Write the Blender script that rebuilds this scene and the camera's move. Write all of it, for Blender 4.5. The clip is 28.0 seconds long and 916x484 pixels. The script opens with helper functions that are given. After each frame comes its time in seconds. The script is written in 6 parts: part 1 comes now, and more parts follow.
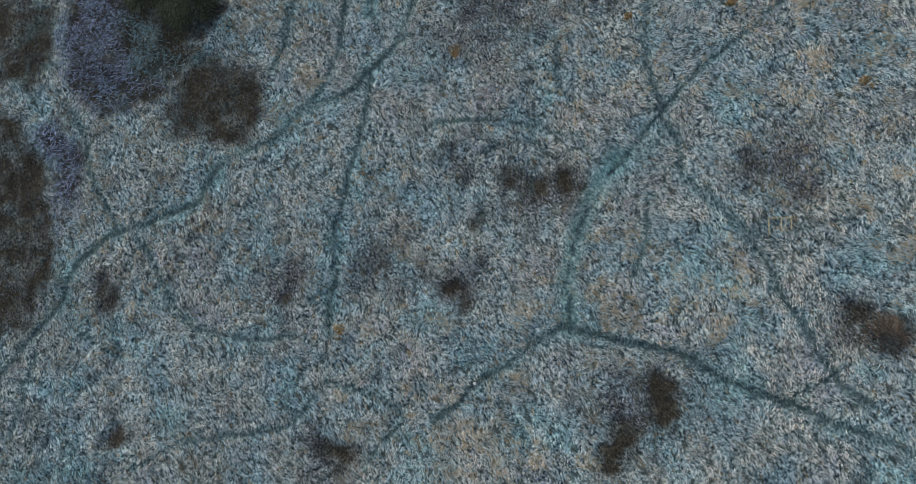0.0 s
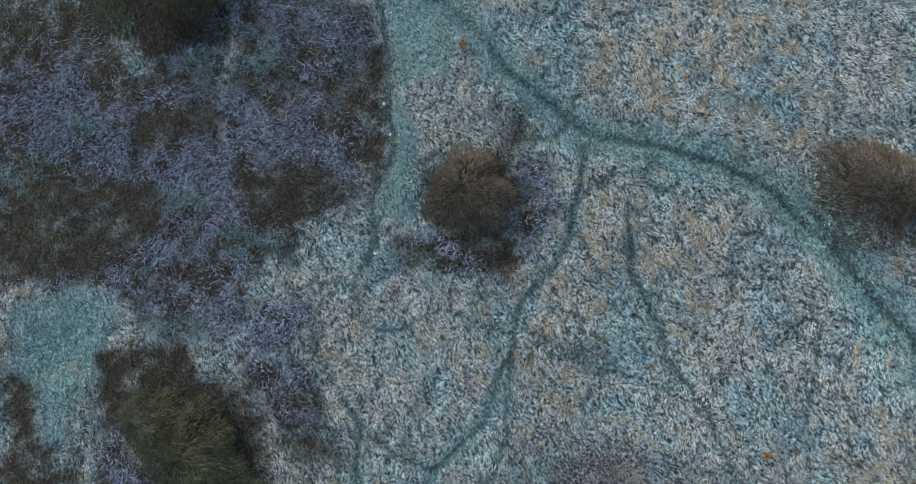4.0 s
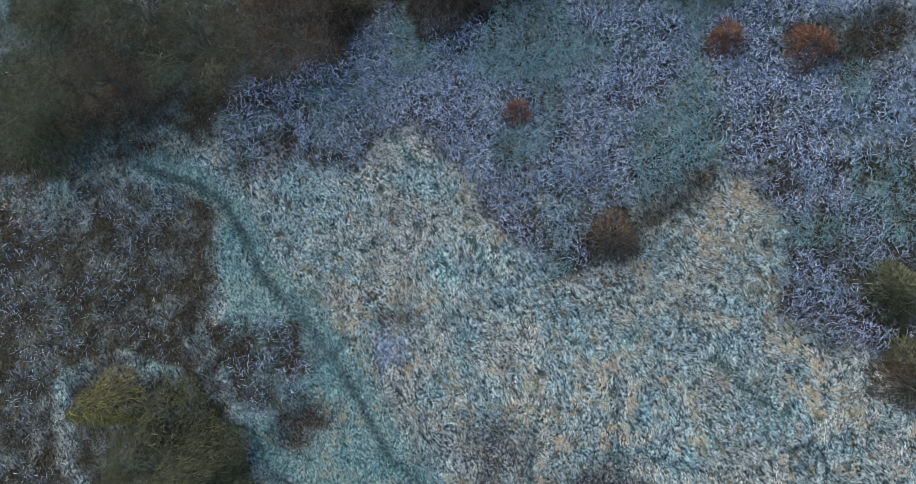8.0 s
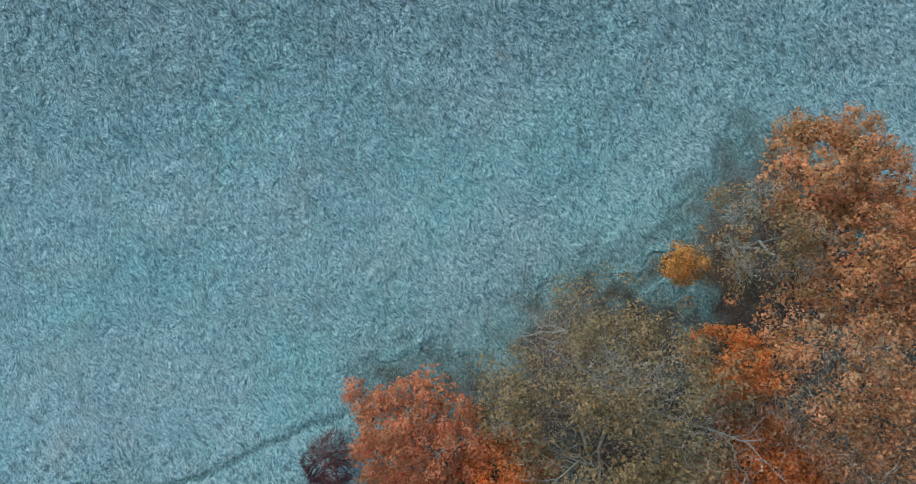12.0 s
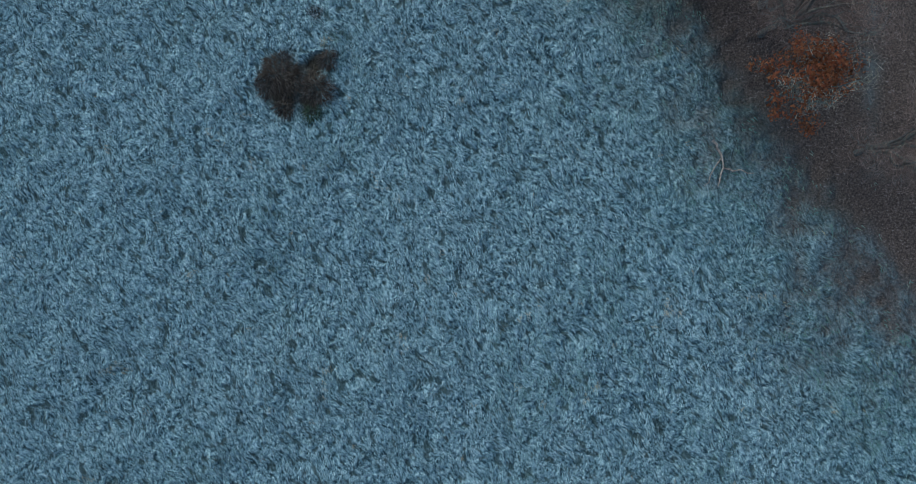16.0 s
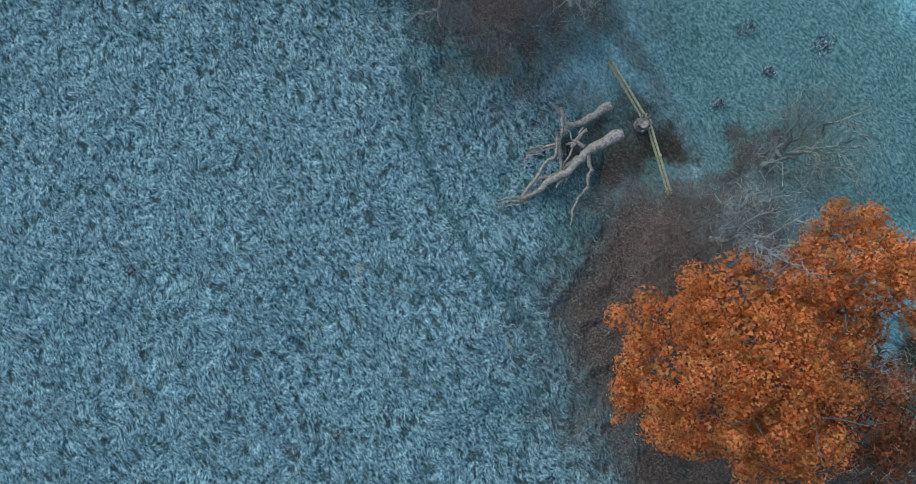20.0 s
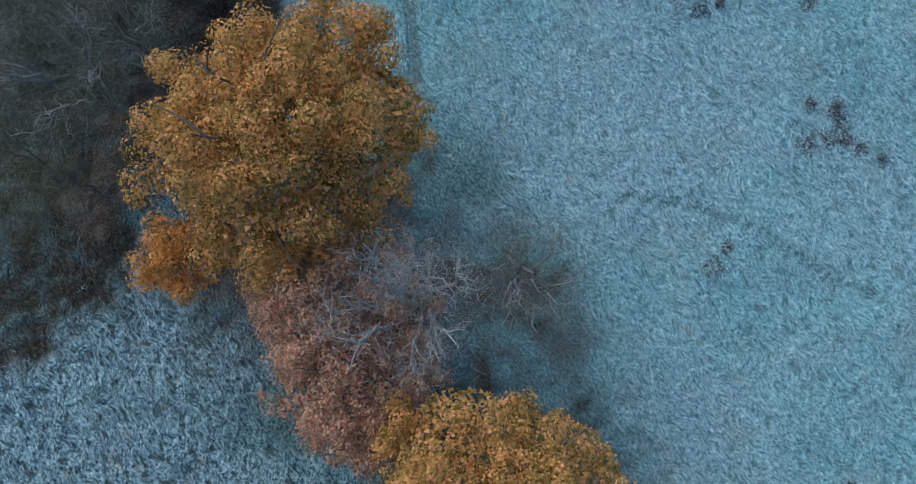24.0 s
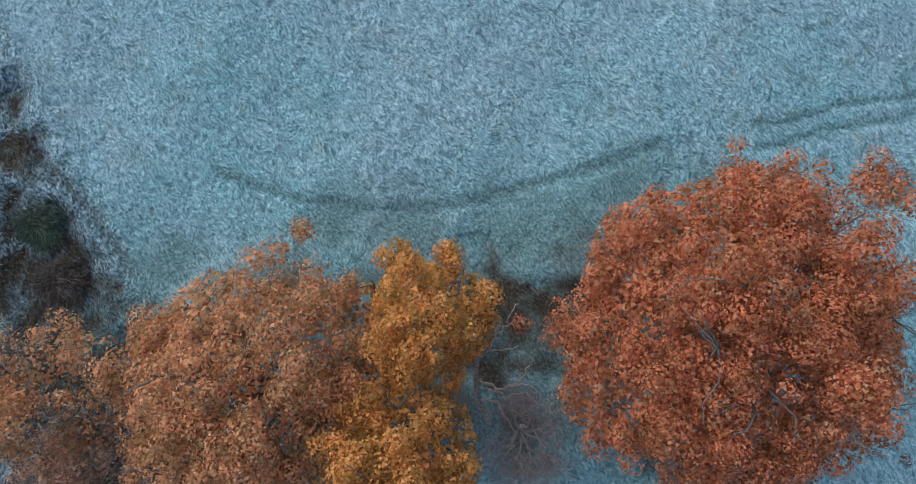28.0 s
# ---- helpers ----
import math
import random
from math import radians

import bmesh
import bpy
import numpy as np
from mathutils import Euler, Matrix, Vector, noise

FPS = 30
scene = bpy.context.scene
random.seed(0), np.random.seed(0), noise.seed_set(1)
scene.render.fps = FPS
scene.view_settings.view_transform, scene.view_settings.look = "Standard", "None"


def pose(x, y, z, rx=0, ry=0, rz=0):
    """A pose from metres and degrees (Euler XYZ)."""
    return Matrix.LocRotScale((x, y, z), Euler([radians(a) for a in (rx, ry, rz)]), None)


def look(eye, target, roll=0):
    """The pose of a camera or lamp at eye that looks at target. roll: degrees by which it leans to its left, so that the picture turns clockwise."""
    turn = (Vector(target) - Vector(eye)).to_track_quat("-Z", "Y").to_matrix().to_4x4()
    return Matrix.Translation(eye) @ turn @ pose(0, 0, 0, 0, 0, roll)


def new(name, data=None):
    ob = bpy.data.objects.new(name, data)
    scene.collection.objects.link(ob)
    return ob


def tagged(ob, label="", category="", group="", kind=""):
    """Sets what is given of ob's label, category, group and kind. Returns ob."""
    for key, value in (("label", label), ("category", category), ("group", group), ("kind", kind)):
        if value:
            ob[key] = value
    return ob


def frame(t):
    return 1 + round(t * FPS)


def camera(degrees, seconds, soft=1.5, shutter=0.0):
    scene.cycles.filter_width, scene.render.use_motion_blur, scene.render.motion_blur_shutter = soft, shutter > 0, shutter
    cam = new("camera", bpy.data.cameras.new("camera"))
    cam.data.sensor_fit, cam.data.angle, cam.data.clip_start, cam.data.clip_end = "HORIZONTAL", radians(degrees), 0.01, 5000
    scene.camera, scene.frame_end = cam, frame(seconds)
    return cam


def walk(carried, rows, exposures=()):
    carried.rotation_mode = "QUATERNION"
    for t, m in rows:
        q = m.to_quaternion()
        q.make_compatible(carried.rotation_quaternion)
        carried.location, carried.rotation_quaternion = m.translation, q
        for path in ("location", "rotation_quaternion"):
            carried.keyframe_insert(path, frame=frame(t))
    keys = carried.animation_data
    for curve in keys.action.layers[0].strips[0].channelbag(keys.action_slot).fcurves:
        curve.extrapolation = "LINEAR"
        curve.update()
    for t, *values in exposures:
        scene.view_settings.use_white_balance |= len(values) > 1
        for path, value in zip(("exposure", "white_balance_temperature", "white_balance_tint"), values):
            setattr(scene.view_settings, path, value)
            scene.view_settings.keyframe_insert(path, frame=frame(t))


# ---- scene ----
cam = camera(72, 28.0, soft=0.75)
PATH = [
    (0, 11.224, -16.170, 42.150, 6.785, 7.713, 0.000),
    (0.5, 10.312, -11.951, 42.639, 6.558, 7.431, -0.142),
    (1, 9.428, -7.648, 42.919, 6.295, 7.158, -0.331),
    (1.5, 8.753, -3.455, 42.920, 6.366, 7.077, -0.407),
    (2, 8.207, 0.728, 42.894, 6.661, 7.119, -0.477),
    (2.5, 7.544, 4.937, 42.881, 7.000, 6.962, -0.474),
    (3, 7.014, 9.223, 42.897, 6.962, 6.932, -0.479),
    (3.5, 6.448, 13.959, 42.803, 6.658, 6.833, -0.583),
    (5.5, 2.924, 33.508, 42.280, 4.921, 5.111, -1.261),
    (6, 2.282, 37.821, 41.885, 4.960, 4.977, -1.328),
    (6.5, 1.724, 42.315, 41.471, 5.133, 4.957, -1.352),
    (7, 1.051, 47.032, 40.991, 5.035, 4.790, -1.398),
    (7.5, 0.658, 51.858, 40.395, 4.831, 5.017, -1.328),
    (8, 0.424, 57.024, 39.835, 4.259, 5.362, -1.335),
    (8.5, -0.213, 62.153, 39.203, 3.770, 5.159, -1.448),
    (9, -0.941, 66.957, 38.606, 3.463, 4.820, -1.498),
    (9.5, -1.298, 71.957, 37.964, 3.375, 4.960, -1.552),
    (10, -1.656, 77.147, 37.573, 3.297, 4.904, -1.724),
    (10.5, -1.858, 82.579, 37.552, 2.958, 4.949, -1.829),
    (11, -2.172, 87.791, 37.530, 2.572, 4.839, -2.115),
    (11.5, -2.570, 92.811, 37.633, 2.390, 4.561, -2.020),
    (12, -2.815, 98.090, 37.536, 1.750, 4.610, -1.918),
    (12.5, -3.191, 102.912, 37.509, 1.234, 4.489, -1.904),
    (14.5, -4.862, 122.350, 37.495, 0.546, 3.930, -2.039),
    (15, -5.321, 127.133, 37.341, 0.673, 3.791, -2.119),
    (15.5, -5.730, 131.687, 37.109, 0.916, 3.758, -2.245),
    (16, -6.179, 136.511, 36.707, 1.140, 3.757, -2.321),
    (16.5, -6.760, 141.254, 36.246, 1.379, 3.639, -2.314),
    (17, -7.440, 146.108, 35.764, 1.407, 3.457, -2.363),
    (17.5, -8.032, 151.391, 35.248, 0.869, 3.361, -2.370),
    (18, -8.457, 156.207, 34.966, 1.094, 3.490, -2.409),
    (18.5, -8.851, 160.779, 34.826, 1.360, 3.561, -2.338),
    (19, -9.045, 165.695, 34.642, 1.442, 3.948, -2.394),
    (19.5, -9.285, 170.387, 34.492, 1.611, 4.205, -2.526),
    (20, -9.793, 175.057, 34.450, 1.718, 4.040, -2.603),
    (20.5, -10.456, 179.430, 34.430, 2.217, 3.718, -3.699),
    (22.5, -12.413, 196.744, 32.953, 2.450, 2.827, -5.811),
    (23, -12.863, 200.947, 32.873, 2.818, 2.762, -5.673),
    (23.5, -13.165, 205.194, 33.028, 3.210, 2.960, -5.516),
    (24, -13.517, 209.486, 33.048, 3.639, 2.940, -5.407),
    (24.5, -13.738, 213.980, 33.181, 3.792, 3.080, -5.339),
    (25, -14.039, 218.213, 33.272, 4.033, 3.070, -5.369),
    (25.5, -14.148, 222.560, 33.405, 4.085, 3.206, -5.483),
    (26, -14.389, 227.325, 33.528, 4.210, 3.192, -5.581),
    (26.5, -14.683, 231.552, 33.605, 4.064, 3.054, -5.672),
    (27, -14.982, 236.313, 33.649, 4.000, 2.917, -5.745),
    (27.5, -15.152, 240.878, 33.783, 4.651, 2.991, -6.046),
    (28, -15.244, 245.525, 33.898, 5.115, 3.091, -6.252),
]
EXPOSURES = [
    (0, 0.05, 6380, 3), (3, 0.22, 6350, 3), (5, 0.33, 6280, 3), (8, 0.5, 6250, 3), (9.5, 0.6, 6650, 4), (11, 0.62, 6700, 3), (12, 0.2, 5900, -2), (14.5, -0.3, 5220, -4),
    (17, -0.1, 5220, -5), (19, 0.2, 5380, -6), (20, 0.17, 5250, -8), (23, 0.08, 5600, 0), (25, 0.18, 5200, 2), (27, 0.46, 6100, 8), (28, 0.25, 5800, 7),
]
walk(cam, [(t, pose(x, y, z, rx, ry, rz)) for t, x, y, z, rx, ry, rz in PATH], EXPOSURES)

# ---- light: a cold, clouded morning ----
world = bpy.data.worlds.new("sky")
scene.world = world
world.use_nodes = True
sky_nodes = world.node_tree.nodes
sky = sky_nodes.new("ShaderNodeTexSky")
sky.sky_type, sky.sun_disc = "NISHITA", False
sky.sun_elevation, sky.sun_rotation = radians(40), radians(323)
sky.air_density, sky.dust_density = 1.0, 3.0
sky_nodes["Background"].inputs["Strength"].default_value = 0.14
world.node_tree.links.new(sky.outputs["Color"], sky_nodes["Background"].inputs["Color"])
sun = new("sun", bpy.data.lights.new("sun", "SUN"))
sun.data.energy, sun.data.angle, sun.data.color = 1.0, radians(60), (1.0, 0.96, 0.91)
sun.matrix_world = look((-0.6 * 50, 0.8 * 50, 50 * math.tan(radians(60))), (0, 0, 0))


# ---- materials ----
def material(name, rough=0.9):
    m = bpy.data.materials.new(name)
    m.use_nodes = True
    n = m.node_tree.nodes
    b = n["Principled BSDF"]
    b.inputs["Roughness"].default_value = rough
    b.inputs["Specular IOR Level"].default_value = 0.25
    return m, n, m.node_tree.links, b


def node(n, kind, **values):
    x = n.new(kind)
    for k, v in values.items():
        x.inputs[k].default_value = v
    return x


def ramp(n, stops):
    r = n.new("ShaderNodeValToRGB")
    while len(r.color_ramp.elements) < len(stops):
        r.color_ramp.elements.new(0.5)
    for e, (p, c) in zip(r.color_ramp.elements, stops):
        e.position, e.color = p, (*c, 1)
    return r


def mix(n, l, a, b, f, mode="MIX"):
    x = n.new("ShaderNodeMix")
    x.data_type, x.blend_type = "RGBA", mode
    for socket, v in ((x.inputs["Factor"], f), (x.inputs["A"], a), (x.inputs["B"], b)):
        if isinstance(v, bpy.types.NodeSocket):
            l.new(v, socket)
        elif isinstance(v, tuple):
            socket.default_value = (*v, 1)
        else:
            socket.default_value = v
    return x.outputs["Result"]


def noise_node(n, l, scale, detail=4.0, rough=0.6, vector=None):
    x = node(n, "ShaderNodeTexNoise", Scale=scale, Detail=detail, Roughness=rough)
    if vector is None:
        vector = n.new("ShaderNodeTexCoord").outputs["Object"]
    l.new(vector, x.inputs["Vector"])
    return x.outputs["Fac"]


def bump(n, l, b, height, strength, distance):
    x = node(n, "ShaderNodeBump", Strength=strength, Distance=distance)
    l.new(height, x.inputs["Height"])
    l.new(x.outputs["Normal"], b.inputs["Normal"])


def drifted(n, l, amount, scale=0.35):
    """Places on the land, pushed about so that grain follows a winding lie."""
    at = n.new("ShaderNodeTexCoord").outputs["Object"]
    drift = node(n, "ShaderNodeTexNoise", Scale=scale, Detail=2.0)
    l.new(at, drift.inputs["Vector"])
    push = n.new("ShaderNodeVectorMath")
    push.operation = "MULTIPLY_ADD"
    l.new(drift.outputs["Color"], push.inputs[0])
    push.inputs[1].default_value = (amount, amount, 0)
    l.new(at, push.inputs[2])
    lie = node(n, "ShaderNodeMapping", Rotation=(0, 0, radians(32)), Scale=(0.72, 1.3, 1.0))
    lie.vector_type = "TEXTURE"
    l.new(push.outputs["Vector"], lie.inputs["Vector"])
    return lie.outputs["Vector"]


def moor_tint(n, l, colour):
    """Slow drifts from teal over grey to bleached beige, the same on the sward and on its blades."""
    tint = ramp(n, [(0.36, (0.74, 1.02, 1.06)), (0.46, (0.92, 1.0, 1.03)), (0.56, (1.10, 1.0, 0.92)), (0.66, (1.02, 0.93, 0.98))])
    l.new(noise_node(n, l, 0.2, 5.0, 0.68), tint.inputs["Fac"])
    return mix(n, l, colour, tint.outputs["Color"], 0.8, "MULTIPLY")


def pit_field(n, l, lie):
    """Low where the sward opens between the tufts; the shade painted there follows it."""
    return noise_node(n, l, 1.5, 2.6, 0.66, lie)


def sums(n, l, a, ka, b, kb):
    first = n.new("ShaderNodeMath")
    first.operation = "MULTIPLY"
    l.new(a, first.inputs[0])
    first.inputs[1].default_value = ka
    both = n.new("ShaderNodeMath")
    both.operation = "MULTIPLY_ADD"
    l.new(b, both.inputs[0])
    both.inputs[1].default_value = kb
    l.new(first.outputs["Value"], both.inputs[2])
    return both.outputs["Value"]


def layer(n, name):
    zone = n.new("ShaderNodeVertexColor")
    zone.layer_name = name
    split = n.new("ShaderNodeSeparateColor")
    n.id_data.links.new(zone.outputs["Color"], split.inputs["Color"])
    return zone.outputs["Alpha"], split.outputs


def ground_material():
    m, n, l, b = material("frosted_ground", 0.95)
    smooth, zone = layer(n, "zone")
    pasture, trail = layer(n, "trail")
    lie = drifted(n, l, 1.0, 0.5)
    fine = noise_node(n, l, 6.4, 3.0, 0.72, lie)
    tufts = noise_node(n, l, 2.9, 3.0, 0.62, lie)
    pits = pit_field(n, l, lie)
    broad = noise_node(n, l, 0.35, 4.0, 0.6)
    tone = sums(n, l, fine, 0.62, tufts, 0.38)
    # rough grass
    thatch = ramp(n, [(0.40, (0.022, 0.040, 0.045)), (0.46, (0.16, 0.22, 0.235)), (0.52, (0.38, 0.47, 0.49)), (0.60, (0.72, 0.80, 0.82))])
    l.new(tone, thatch.inputs["Fac"])
    coarse = moor_tint(n, l, thatch.outputs["Color"])
    # pits darken the colour for the shade in open gaps between tufts
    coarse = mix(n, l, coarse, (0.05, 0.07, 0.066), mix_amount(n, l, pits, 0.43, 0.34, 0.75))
    straw = ramp(n, [(0.38, (0.10, 0.085, 0.05)), (0.52, (0.33, 0.26, 0.15)), (0.66, (0.58, 0.47, 0.30))])
    l.new(fine, straw.inputs["Fac"])
    coarse = mix(n, l, coarse, straw.outputs["Color"], mix_amount(n, l, noise_node(n, l, 1.7, 3.0, 0.7, lie), 0.59, 0.66, 0.8))
    lush = ramp(n, [(0.39, (0.04, 0.075, 0.09)), (0.46, (0.17, 0.265, 0.295)), (0.52, (0.31, 0.44, 0.48)), (0.60, (0.54, 0.70, 0.74))])
    l.new(sums(n, l, fine, 0.6, tufts, 0.4), lush.inputs["Fac"])
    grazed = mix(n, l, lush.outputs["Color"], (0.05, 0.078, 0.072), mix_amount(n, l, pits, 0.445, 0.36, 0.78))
    coarse = mix(n, l, coarse, grazed, pasture)
    # even meadow
    frost = ramp(n, [(0.38, (0.11, 0.19, 0.22)), (0.46, (0.24, 0.36, 0.40)), (0.53, (0.32, 0.45, 0.49)), (0.62, (0.50, 0.63, 0.66))])
    l.new(tone, frost.inputs["Fac"])
    even = mix(n, l, frost.outputs["Color"], (0.30, 0.27, 0.21), mix_amount(n, l, broad, 0.5, 0.7, 0.3))
    even = mix(n, l, even, mix(n, l, even, (0.74, 0.98, 0.95), 1.0, "MULTIPLY"), mix_amount(n, l, noise_node(n, l, 0.09, 3.0, 0.6), 0.42, 0.62, 1.0))
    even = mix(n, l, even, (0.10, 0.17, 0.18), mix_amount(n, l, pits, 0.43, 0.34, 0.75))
    base = mix(n, l, coarse, even, smooth)
    teal = ramp(n, [(0.34, (0.06, 0.14, 0.14)), (0.5, (0.16, 0.31, 0.32)), (0.66, (0.33, 0.50, 0.51))])
    l.new(fine, teal.inputs["Fac"])
    base = mix(n, l, base, teal.outputs["Color"], zone["Green"])
    # darker mottled grass in the hollows
    hollow_tone = ramp(n, [(0.40, (0.035, 0.034, 0.036)), (0.52, (0.12, 0.125, 0.135)), (0.62, (0.40, 0.43, 0.47))])
    l.new(fine, hollow_tone.inputs["Fac"])
    base = mix(n, l, base, hollow_tone.outputs["Color"], trail["Blue"])
    # bare soil, also the colour of the shade painted beside bushes
    earth_and_shade = ramp(n, [(0.36, (0.018, 0.016, 0.011)), (0.52, (0.045, 0.038, 0.026)), (0.66, (0.10, 0.086, 0.062))])
    l.new(fine, earth_and_shade.inputs["Fac"])
    base = mix(n, l, base, earth_and_shade.outputs["Color"], zone["Red"])
    litter = ramp(n, [(0.36, (0.026, 0.019, 0.015)), (0.5, (0.088, 0.063, 0.05)), (0.6, (0.16, 0.12, 0.098)), (0.7, (0.36, 0.33, 0.32))])
    l.new(noise_node(n, l, 9.0, 6.0, 0.8), litter.inputs["Fac"])
    base = mix(n, l, base, litter.outputs["Color"], zone["Blue"])
    worn = ramp(n, [(0.36, (0.03, 0.055, 0.06)), (0.52, (0.07, 0.12, 0.125)), (0.68, (0.15, 0.22, 0.23))])
    l.new(fine, worn.inputs["Fac"])
    base = mix(n, l, base, worn.outputs["Color"], trail["Red"])
    violet = ramp(n, [(0.36, (0.10, 0.12, 0.20)), (0.52, (0.26, 0.32, 0.47)), (0.68, (0.44, 0.50, 0.64))])
    l.new(fine, violet.inputs["Fac"])
    base = mix(n, l, base, violet.outputs["Color"], trail["Green"])
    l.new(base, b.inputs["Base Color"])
    relief = sums(n, l, sums(n, l, tufts, 2.4, fine, 0.7), 1.0, pits, 3.0)
    calm = sums(n, l, sums(n, l, zone["Red"], 0.5, zone["Blue"], 0.8), 1.0, smooth, 0.85)
    ease = node(n, "ShaderNodeMapRange", **{"To Min": 1.0, "To Max": 0.12})
    l.new(calm, ease.inputs["Value"])
    gentle = n.new("ShaderNodeMath")
    gentle.operation = "MULTIPLY"
    l.new(relief, gentle.inputs[0])
    l.new(ease.outputs["Result"], gentle.inputs[1])
    bump(n, l, b, gentle.outputs["Value"], 1.0, 0.4)
    return m


def mix_amount(n, l, value, low, high, top):
    x = node(n, "ShaderNodeMapRange", **{"From Min": low, "From Max": high, "To Max": top})
    l.new(value, x.inputs["Value"])
    return x.outputs["Result"]


def strand_material(name, stops, patch=(0.3, 0.3, 0.3), amount=0.0, green=(0.15, 0.30, 0.28), brown=(0.085, 0.085, 0.06), moorland=False, gap_shade=None):
    """Blades or stems, each one of its own tone, with slow drifts of colour over the land."""
    m, n, l, b = material(name, 0.85)
    geo = n.new("ShaderNodeNewGeometry")
    tones = ramp(n, stops)
    l.new(geo.outputs["Random Per Island"], tones.inputs["Fac"])
    drift = noise_node(n, l, 0.22, 5.0, 0.65)
    colour = mix(n, l, tones.outputs["Color"], patch, mix_amount(n, l, drift, 0.5, 0.68, amount))
    if moorland:
        colour = moor_tint(n, l, colour)
    # blades over a gap take its painted shade too
    if gap_shade:
        colour = mix(n, l, colour, gap_shade, mix_amount(n, l, pit_field(n, l, drifted(n, l, 1.0, 0.5)), 0.45, 0.36, 0.85))
    _, split = layer(n, "zone")
    colour = mix(n, l, colour, green, split["Green"])
    colour = mix(n, l, colour, (0.46, 0.35, 0.20), split["Red"])
    colour = mix(n, l, colour, brown, split["Blue"])
    l.new(colour, b.inputs["Base Color"])
    return m


def leaf_material(name, stops):
    m, n, l, b = material(name, 0.7)
    geo = n.new("ShaderNodeNewGeometry")
    tones = ramp(n, stops)
    l.new(geo.outputs["Random Per Island"], tones.inputs["Fac"])
    clump = noise_node(n, l, 0.7, 3.0, 0.6)
    dull = mix(n, l, tones.outputs["Color"], (0.16, 0.09, 0.04), mix_amount(n, l, clump, 0.45, 0.75, 0.22))
    # noise makes whole clumps of leaves lighter or darker
    clump_tone = ramp(n, [(0.38, (0.60, 0.66, 0.60)), (0.52, (0.98, 0.98, 0.98)), (0.66, (1.14, 1.06, 1.12))])
    l.new(noise_node(n, l, 1.25, 2.5, 0.6), clump_tone.inputs["Fac"])
    dull = mix(n, l, dull, clump_tone.outputs["Color"], 1.0, "MULTIPLY")
    l.new(dull, b.inputs["Base Color"])
    glow = n.new("ShaderNodeBsdfTranslucent")
    l.new(dull, glow.inputs["Color"])
    through_leaf = node(n, "ShaderNodeMixShader", Fac=0.48)
    l.new(b.outputs["BSDF"], through_leaf.inputs[1])
    l.new(glow.outputs["BSDF"], through_leaf.inputs[2])
    l.new(through_leaf.outputs["Shader"], n["Material Output"].inputs["Surface"])
    return m


def bark_material(name, dark, pale):
    m, n, l, b = material(name, 0.92)
    grain = noise_node(n, l, 7.0, 6.0, 0.7)
    tones = ramp(n, [(0.3, dark), (0.7, pale)])
    l.new(grain, tones.inputs["Fac"])
    l.new(tones.outputs["Color"], b.inputs["Base Color"])
    bump(n, l, b, grain, 0.6, 0.05)
    return m


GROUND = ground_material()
TUSSOCK = strand_material("frosted_tussock_blades", [(0.0, (0.04, 0.052, 0.052)), (0.3, (0.20, 0.24, 0.245)), (0.5, (0.46, 0.52, 0.525)), (0.88, (0.77, 0.81, 0.81)), (1.0, (0.64, 0.58, 0.50))], (0.42, 0.36, 0.28), 0.2, (0.25, 0.43, 0.43), moorland=True, gap_shade=(0.05, 0.07, 0.066))
MEADOW = strand_material("frosted_meadow_blades", [(0.0, (0.15, 0.24, 0.27)), (0.3, (0.34, 0.49, 0.54)), (0.7, (0.48, 0.63, 0.67)), (1.0, (0.60, 0.72, 0.75))], (0.36, 0.38, 0.36), 0.2, (0.12, 0.24, 0.21))
PASTURE = strand_material("frosted_pasture_blades", [(0.0, (0.07, 0.115, 0.13)), (0.28, (0.20, 0.30, 0.335)), (0.7, (0.36, 0.49, 0.53)), (1.0, (0.56, 0.70, 0.73))], (0.30, 0.36, 0.38), 0.25, (0.10, 0.20, 0.18), gap_shade=(0.05, 0.075, 0.078))
STEMS = strand_material("frosted_bramble_stems", [(0.0, (0.05, 0.05, 0.075)), (0.3, (0.10, 0.13, 0.20)), (0.6, (0.29, 0.355, 0.525)), (1.0, (0.62, 0.71, 0.88))], (0.22, 0.36, 0.48), 0.5, brown=(0.06, 0.055, 0.055))
